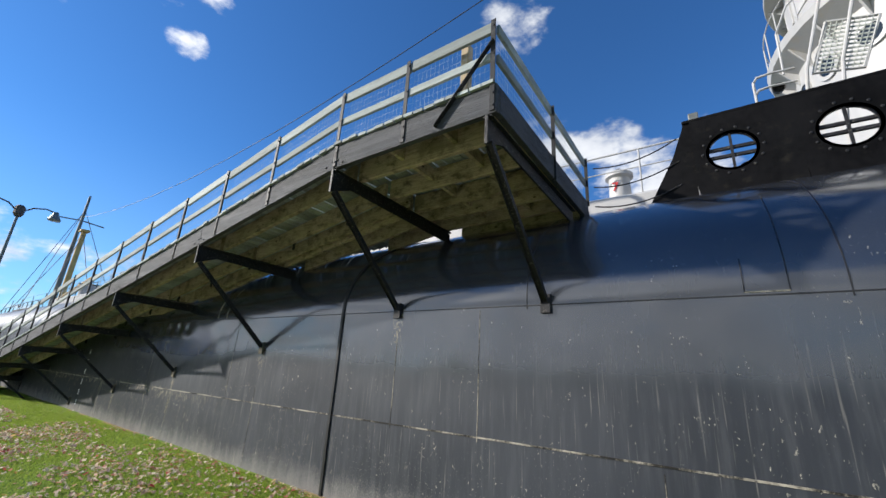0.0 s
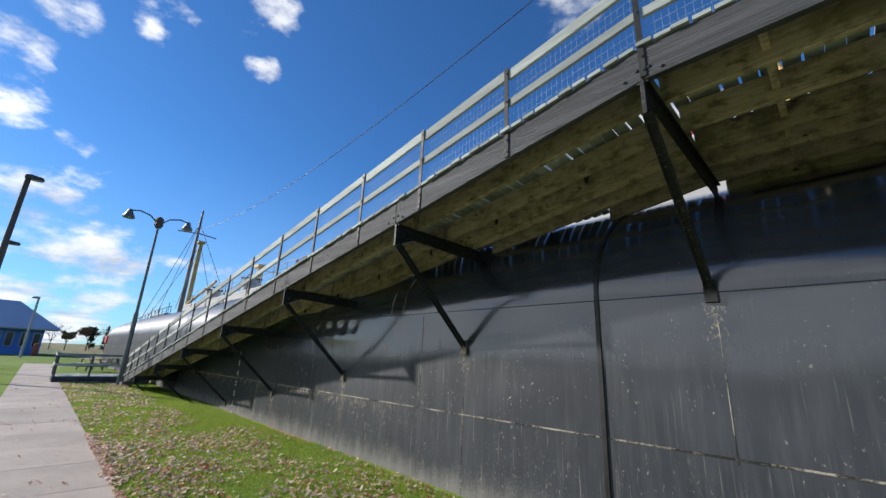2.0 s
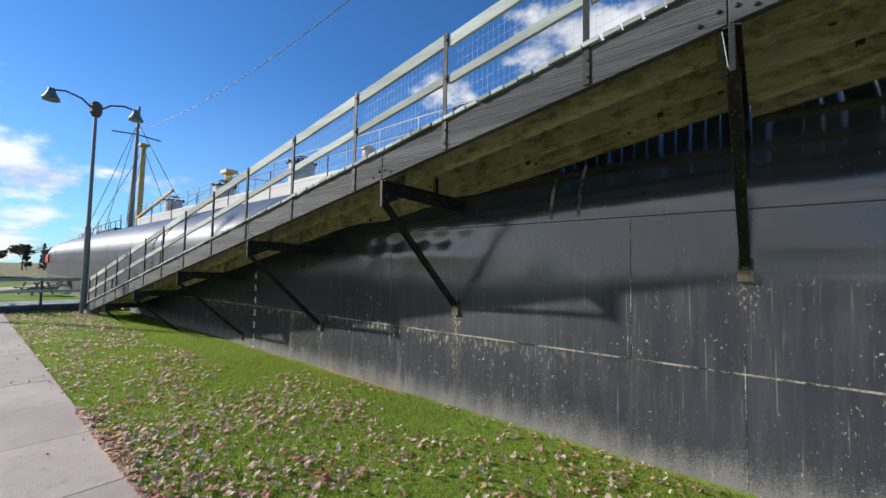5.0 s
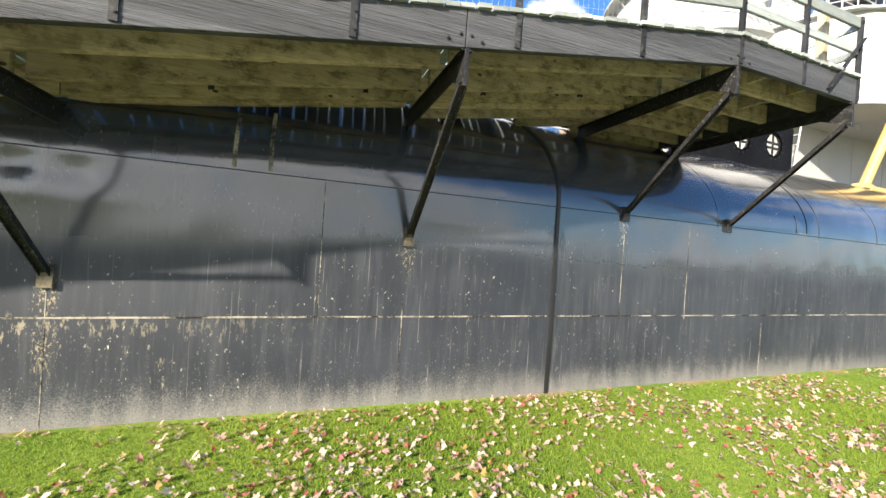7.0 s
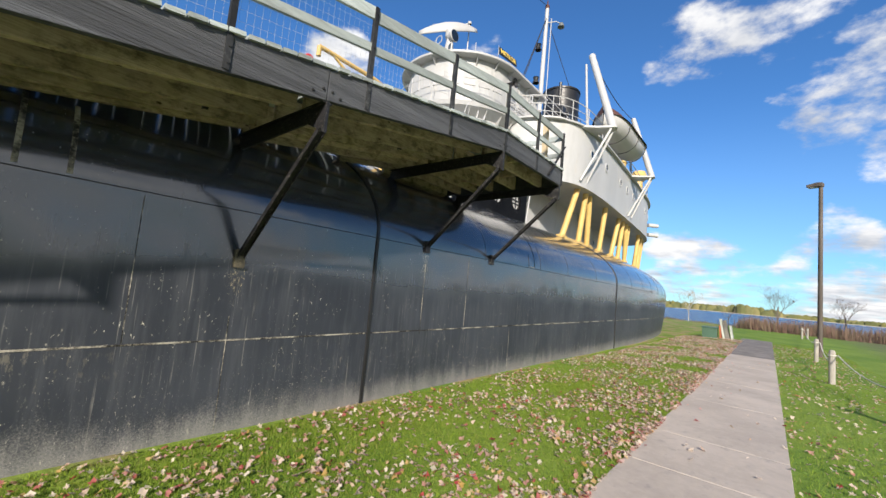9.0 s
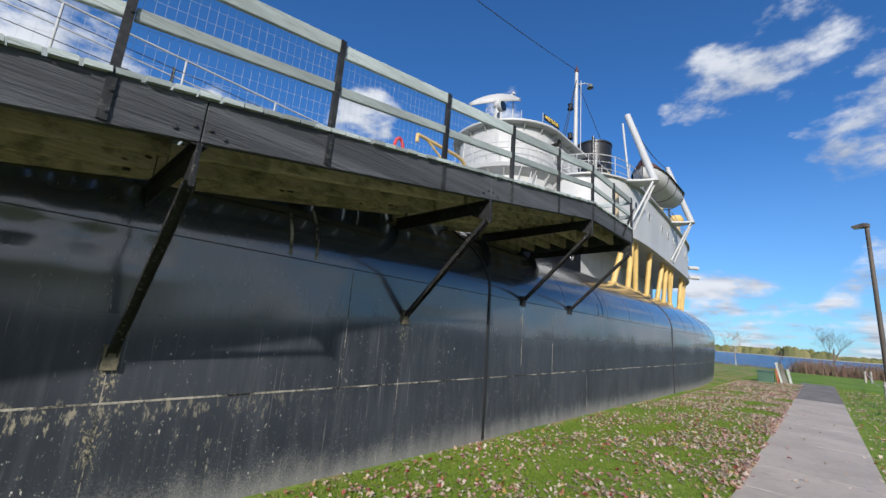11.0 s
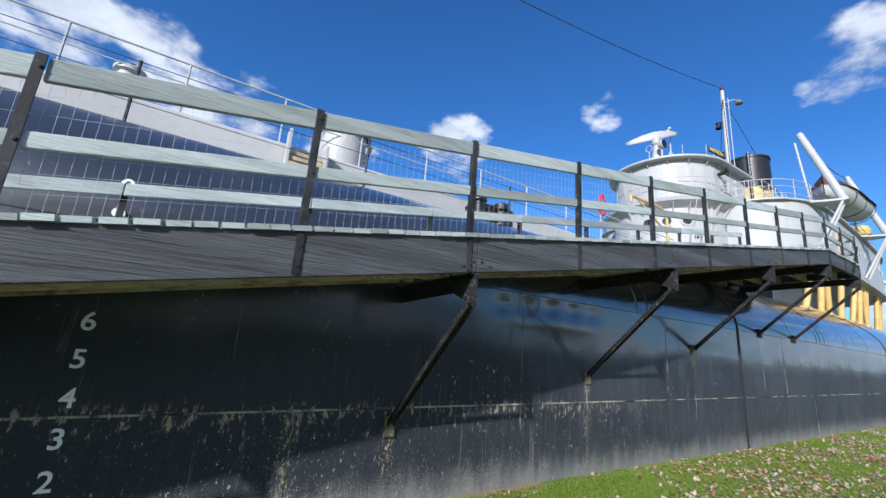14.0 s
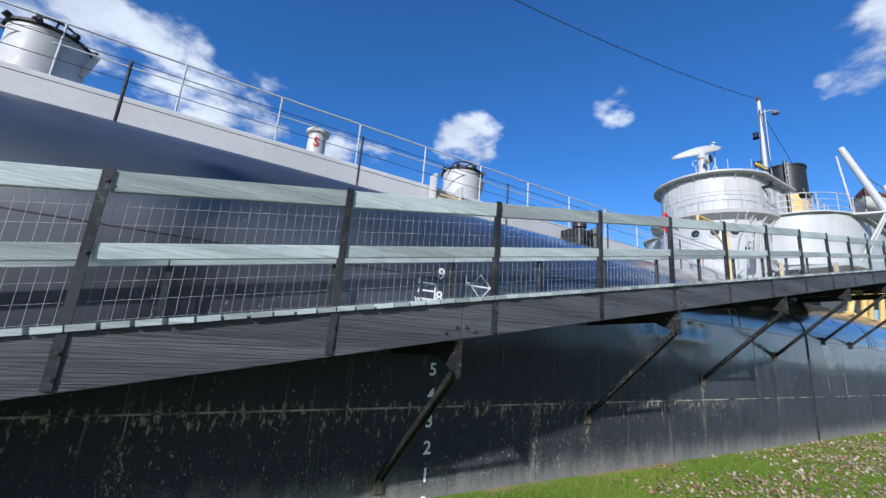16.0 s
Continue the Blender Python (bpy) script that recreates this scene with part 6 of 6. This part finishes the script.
def blue_building():
    B = thing("park_building", "long low blue building with a blue-grey metal roof", "building", at=(-88, -12, 0))
    part("wall", Shape().box(-6, 6, -22, 12, -0.3, 3.6), BLUE, B)
    r = Shape()
    r.add([(-7, -24, 3.5), (7.2, -24, 3.5), (7.2, 13.6, 3.5), (-7, 13.6, 3.5), (0, -20, 7.4), (0, 8.5, 7.4)], [(0, 4, 5, 3), (1, 2, 5, 4), (2, 3, 5), (0, 1, 4), (0, 3, 2, 1)])
    part("roof", r, ROOFBLUE, B)
    part("eave", Shape().box(7.1, 7.3, -24, 13.6, 3.3, 3.52), OFFWHITE, B)
    for y, w in ((-2.5, 0.7), (7.2, 0.8), (8.4, 0.8), (9.8, 0.8), (11.0, 0.8), (-9, 0.7), (3.5, 0.7)):
        f = part("window", Shape().box(6.0, 6.1, y, y + w, 1.0, 2.9), OFFWHITE, B)
        part("pane", Shape().box(6.08, 6.12, y + 0.1, y + w - 0.1, 1.1, 2.8), PORT, f)
    part("porch_wall", Shape().box(6.0, 7.0, 6.4, 12, -0.2, 0.9), BLUE, B)
    part("tank", Shape().box(6.6, 7.8, 4.0, 6.0, -0.1, 1.1), SLABGREY, B, bevel=0.05)


blue_building()
hyd = thing("bollard", "orange and red bollard before the blue building", "bollard", at=(-77, -0.4, 0))
part("stem", Shape().lathe((0, 0, 0), [(0.28, -0.05), (0.28, 1.3), (0.2, 1.5), (0, 1.55)], 12), BRICKRED, hyd, smooth=True)
bench = thing("park_bench", "dark steel and timber park bench on the lawn", "bench", at=(-42.0, -2.8, 0))
part("seat", Shape().box(-0.25, 0.25, -0.8, 0.8, 0.42, 0.47), STEEL, bench)
part("backrest", Shape().box(-0.28, -0.22, -0.8, 0.8, 0.55, 0.9), STEEL, bench)
for y in (-0.7, 0.7):
    part("leg", Shape().box(-0.28, 0.25, y - 0.03, y + 0.03, -0.03, 0.45), STEEL, bench)

# ---- trees ----


def branch(s, p, d, length, r, depth, rnd, tips):
    q = p + d * length
    mid = p.lerp(q, 0.5) + Vector((rnd.uniform(-1, 1), rnd.uniform(-1, 1), 0)) * length * 0.06
    s.tube([p, mid, q], r, 5 if depth < 3 else 4, r * 0.62)
    tips.append(q)
    if depth == 0:
        return
    for k in range(rnd.choice((2, 3, 3))):
        side = Vector((rnd.uniform(-1, 1), rnd.uniform(-1, 1), rnd.uniform(-0.2, 0.7))).normalized()
        branch(s, p.lerp(q, rnd.uniform(0.55, 1.0)), (d * 0.75 + side * 0.65).normalized(), length * rnd.uniform(0.6, 0.8), r * 0.58, depth - 1, rnd, tips)


def bare_tree(x, y, h, seed, mat=BARK, label="bare leafless autumn tree with fine twigs"):
    rnd = random.Random(seed)
    T = thing("tree", label, "tree", at=(x, y, ground_z(x, y) - 0.1))
    s, tips = Shape(), []
    s.tube([(0, 0, 0), (0.03, 0.02, h * 0.45)], h * 0.012, 7, h * 0.008)
    t = part("trunk", s, mat, T, smooth=True)
    c = Shape()
    for k in range(5):
        a = 2 * math.pi * k / 5 + rnd.uniform(-0.4, 0.4)
        branch(c, Vector((0, 0, h * rnd.uniform(0.2, 0.32))), Vector((0.45 * math.cos(a), 0.45 * math.sin(a), 1)).normalized(), h * 0.25, h * 0.006, 5, rnd, tips)
    part("crown", c, mat, T)


def leaf_cloud(s, centre, radii, count, size, rnd):
    for k in range(count):
        v = Vector((rnd.gauss(0, 0.45), rnd.gauss(0, 0.45), rnd.gauss(0, 0.45)))
        p = Vector(centre) + Vector((v.x * radii[0], v.y * radii[1], v.z * radii[2]))
        a = Vector((rnd.uniform(-1, 1), rnd.uniform(-1, 1), rnd.uniform(-1, 1))).normalized() * size * rnd.uniform(0.5, 1.2)
        b = a.cross(Vector((rnd.uniform(-1, 1), rnd.uniform(-1, 1), rnd.uniform(-1, 1)))).normalized() * size * rnd.uniform(0.3, 0.8)
        s.add([p - a, p + b, p + a, p - b], [(0, 1, 2, 3)])


def conifer(x, y, h, seed):
    rnd = random.Random(seed)
    T = thing("tree", "dark green pointed conifer in the park", "tree", at=(x, y, -0.1))
    part("trunk", Shape().tube([(0, 0, 0), (0, 0, h)], h * 0.015, 6, 0.02), BARK, T)
    s = Shape()
    for k in range(int(h * 6)):
        t = rnd.random()
        a = rnd.uniform(0, 2 * math.pi)
        r = h * 0.15 * (1 - t) + 0.06
        leaf_cloud(s, (r * 0.6 * math.cos(a), r * 0.6 * math.sin(a), h * (0.1 + 0.9 * t)), (r * 0.6, r * 0.6, 0.35), 10, 0.35, rnd)
    part("crown", s, CONIFER, T, piece=True)


def leafy_tree(x, y, h, mat, label, seed):
    rnd = random.Random(seed)
    T = thing("tree", label, "tree", at=(x, y, -0.1))
    s, tips = Shape(), []
    s.tube([(0, 0, 0), (0.1, 0.05, h * 0.4)], h * 0.02, 6, h * 0.014)
    for k in range(4):
        a = 2 * math.pi * k / 4 + rnd.uniform(-0.4, 0.4)
        branch(s, Vector((0, 0, h * 0.3)), Vector((0.5 * math.cos(a), 0.5 * math.sin(a), 1)).normalized(), h * 0.26, h * 0.01, 2, rnd, tips)
    part("trunk", s, BARK, T)
    c = Shape()
    for p in tips:
        leaf_cloud(c, p, (h * 0.1, h * 0.1, h * 0.07), 40, 0.28, rnd)
    part("crown", c, mat, T, piece=True)


bare_tree(58, -1.5, 6.6, 3)
bare_tree(56, -7.5, 5.6, 5)
bare_tree(60, 8.6, 6.0, 8, FADED, "slim pale birch without leaves by the shore")
bare_tree(64, 4.0, 3.4, 11)
for i in range(9):
    rnd = random.Random(50 + i)
    y = -4 + 3.5 * i + rnd.uniform(-1, 1)
    (bare_tree if i in (0, 3, 7) else leafy_tree)(*((-150 + rnd.uniform(-12, 8), y + 6, 8.5 + rnd.uniform(-2, 2), 70 + i) if i in (0, 3, 7) else (-150 + rnd.uniform(-12, 8), y + 6, 7.5 + rnd.uniform(-2, 2), AUTUMN if i % 2 else REDDISH, "autumn tree with thin brown foliage", 70 + i)))
for i, (x, y, h) in enumerate(((-158, 10.5, 6.5), (-156, 13.5, 7.2), (-160, 18.0, 6), (-158, 20.0, 6.5))):
    conifer(x, y, h, 90 + i)

# brush along the shore, far wooded shore
rnd = random.Random(4)
s = Shape()
for k in range(760):
    x, y = rnd.uniform(50, 64), 1.5 - 80 * rnd.random() ** 1.3
    hgt = rnd.uniform(0.9, 2.2)
    for j in range(44):
        q = Vector((x + rnd.gauss(0, 0.5), y + rnd.gauss(0, 0.6), -0.3))
        top = q + Vector((rnd.gauss(0, 0.22), rnd.gauss(0, 0.22), hgt * rnd.uniform(0.5, 1.1)))
        side = Vector((rnd.uniform(-1, 1), rnd.uniform(-1, 1), 0)) * 0.045
        s.add([q - side, q + side, top], [(0, 1, 2)])
tagged(part("shore_brush", s, REDDISH, piece=True), "reddish leafless brush along the shore", "bushes", kind="stuff")
s = Shape()
for k in range(150):
    x, y = rnd.uniform(62, 66), rnd.uniform(3, 30)
    leaf_cloud(s, (x, y, -0.35), (0.8, 0.8, 0.4), 24, 0.12, rnd)
tagged(part("shore_grass", s, AUTUMN, piece=True), "dry tan reeds at the water's edge", "reeds", kind="stuff")
s = Shape()
for k in range(1700):
    y = rnd.uniform(-700, 520)
    x = 1000 + rnd.uniform(0, 60)
    hgt = rnd.uniform(6, 15) * (0.7 + 0.5 * noise.noise((y * 0.012, 0, 3))) * (1.6 if y > -20 else 0.9)
    n = 8
    base = len(s.v)
    w = rnd.uniform(5, 11)
    top = [(x + w * 0.5 * math.cos(2 * math.pi * j / n) * rnd.uniform(0.5, 1.1), y + w * math.sin(2 * math.pi * j / n) * rnd.uniform(0.5, 1.1), hgt * rnd.uniform(0.35, 0.8)) for j in range(n)]
    low_ring = [(x + w * 0.6 * math.cos(2 * math.pi * j / n), y + w * 1.1 * math.sin(2 * math.pi * j / n), -1) for j in range(n)]
    s.add(low_ring + top + [(x, y, hgt)], [(j, (j + 1) % n, n + (j + 1) % n, n + j) for j in range(n)] + [(n + j, n + (j + 1) % n, 2 * n) for j in range(n)])
tagged(part("far_wood", s, FARWOOD, piece=True), "distant low wooded shore across the bay", "woods", kind="stuff")
bank = Shape().prism([(990, -750), (1100, -750), (1100, 560), (1000, 560)], "z", -1.2, 0.4)
tagged(part("backdrop", bank, DIRTYPALE), "distant sandy bank across the bay", "backdrop", kind="structure")

# ---- lawn cover ----


def cover(name, verts, faces_per, mat, label, category):
    """Joined stuff from arrays: every piece has the same face pattern."""
    count, k, _ = verts.shape
    pattern = np.array(faces_per)
    idx = (pattern[None] + (np.arange(count) * k)[:, None, None]).reshape(-1)
    me = bpy.data.meshes.new(name)
    me.vertices.add(count * k)
    me.vertices.foreach_set("co", verts.reshape(-1).astype(np.float32))
    nf = count * len(pattern)
    me.loops.add(len(idx))
    me.loops.foreach_set("vertex_index", idx.astype(np.int32))
    me.polygons.add(nf)
    me.polygons.foreach_set("loop_start", np.arange(0, len(idx), 3, dtype=np.int32))
    me.polygons.foreach_set("loop_total", np.full(nf, 3, dtype=np.int32))
    me.materials.append(mat)
    me.update(calc_edges=True)
    me.validate()
    return tagged(new(name, me), label, category, kind="stuff")


def lawn_height(x, y):
    t = np.clip((y - 0.75) / 3.65, 0, 1)
    return -0.11 * t * t * (3 - 2 * t) - 0.02


def scatter(n, x0, x1, y0, y1, rng, bias=1.0):
    return rng.uniform(x0, x1, n), y0 + (y1 - y0) * rng.random(n) ** bias


def grass():
    rng = np.random.default_rng(7)
    xs, ys = [], []
    for n, a, b, c, d in ((300000, -16, 4, 0.72, 4.27), (130000, -34, -16, 0.72, 4.27), (80000, 4, 26, 0.72, 4.3), (40000, -4, 26, -3.8, -0.78), (16000, -45, -20, -4.0, -0.78)):
        x, y = scatter(n, a, b, c, d, rng)
        xs.append(x), ys.append(y)
    x, y = np.concatenate(xs), np.concatenate(ys)
    n = len(x)
    z = lawn_height(x, y) - 0.012
    h = rng.uniform(0.022, 0.055, n)
    w = rng.uniform(0.0018, 0.0045, n)
    a = rng.uniform(0, 2 * np.pi, n)
    lx, ly = rng.normal(0, 0.022, n), rng.normal(0, 0.022, n)
    base = np.stack([x, y, z], 1)
    s = np.stack([np.cos(a) * w, np.sin(a) * w, np.zeros(n)], 1)
    mid = base + np.stack([lx * 0.4, ly * 0.4, h * 0.6], 1)
    tip = base + np.stack([lx, ly, h], 1)
    v = np.stack([base - s, base + s, mid - s * 0.8, mid + s * 0.8, tip], 1)
    cover("grass", v, [(0, 1, 3), (0, 3, 2), (2, 3, 4)], BLADES, "short green lawn grass beside the hull", "grass")


def leaves():
    rng = np.random.default_rng(11)
    xs, ys = [], []
    for n, a, b, c, d, bias in ((9000, -14, 4, 0.7, 4.25, 1.7), (3600, -34, -14, 0.7, 3.0, 1.0), (11000, 4, 24, 0.7, 4.0, 1.2), (1700, -4, 24, -3.5, -0.8, 0.8), (130, -30, 10, -0.8, 0.7, 1.0)):
        x, y = scatter(n * 2, a, b, c, d, rng, bias)
        keep = np.array([noise.noise((p * 0.7, q * 0.9, 2.0)) + 0.3 * noise.noise((p * 2.5, q * 2.5, 5.0)) for p, q in zip(x, y)]) + rng.uniform(-0.35, 0.35, n * 2) > -0.08
        x, y = x[keep][:n], y[keep][:n]
        xs.append(x), ys.append(y)
    x, y = np.concatenate(xs), np.concatenate(ys)
    n = len(x)
    on_walk = (y > -0.8) & (y < 0.74)
    z = np.where(on_walk, 0.012, lawn_height(x, y) + rng.uniform(0.012, 0.045, n))
    size = rng.uniform(0.018, 0.042, n)
    a = rng.uniform(0, 2 * np.pi, n)
    tx, ty = rng.normal(0, 0.35, n), rng.normal(0, 0.35, n)
    shape = [(0, 1.0), (0.28, 0.42), (0.85, 0.62), (0.55, 0.05), (0.75, -0.45), (0.12, -0.5), (-0.12, -0.5), (-0.75, -0.45), (-0.55, 0.05), (-0.85, 0.62), (-0.28, 0.42)]
    cols = [np.stack([x, y, z + 0.004], 1)]
    for k, (px, py) in enumerate(shape):
        u = size * px * rng.uniform(0.8, 1.2, n)
        w = size * py * rng.uniform(0.8, 1.2, n)
        gx, gy = u * np.cos(a) - w * np.sin(a), u * np.sin(a) + w * np.cos(a)
        curl = size * rng.uniform(-0.1, 0.75, n)
        cols.append(np.stack([x + gx, y + gy, np.maximum(z + gx * tx + gy * ty + curl, np.where(on_walk, 0.008, -1))], 1))
    v = np.stack(cols, 1)
    m = len(shape)
    cover("fallen_leaves", v, [(0, 1 + k, 1 + (k + 1) % m) for k in range(m)], FALLEN, "scattered pale pink and red fallen maple leaves", "leaves")


grass()
leaves()


# ---- deck boards of the gangway, piece by piece ----
def deck_boards():
    board = Shape().box(-0.065, 0.065, GY - 0.035, GFAR + 0.05, -0.038, 0.0).mesh("deck_board", RAILWOOD)
    x = GEND - 0.09
    while x > GLOW:
        inner = min(6.15, GFAR + 0.05 + max(0, x + 10.8) * 0.27)
        me = board if x < -10.8 else Shape().box(-0.065, 0.065, GY - 0.035, inner, -0.038, 0.0).mesh("deck_board", RAILWOOD)
        ob = new("deck_board", me)
        ob.parent = gangway
        ob.matrix_basis = pose(x, random.uniform(-0.012, 0.012), under(x) + 0.368, 0, 0 if x > -3.9 else -SLOPE, random.uniform(-0.15, 0.15))
        x -= random.choice((0.144, 0.148, 0.153))


deck_boards()
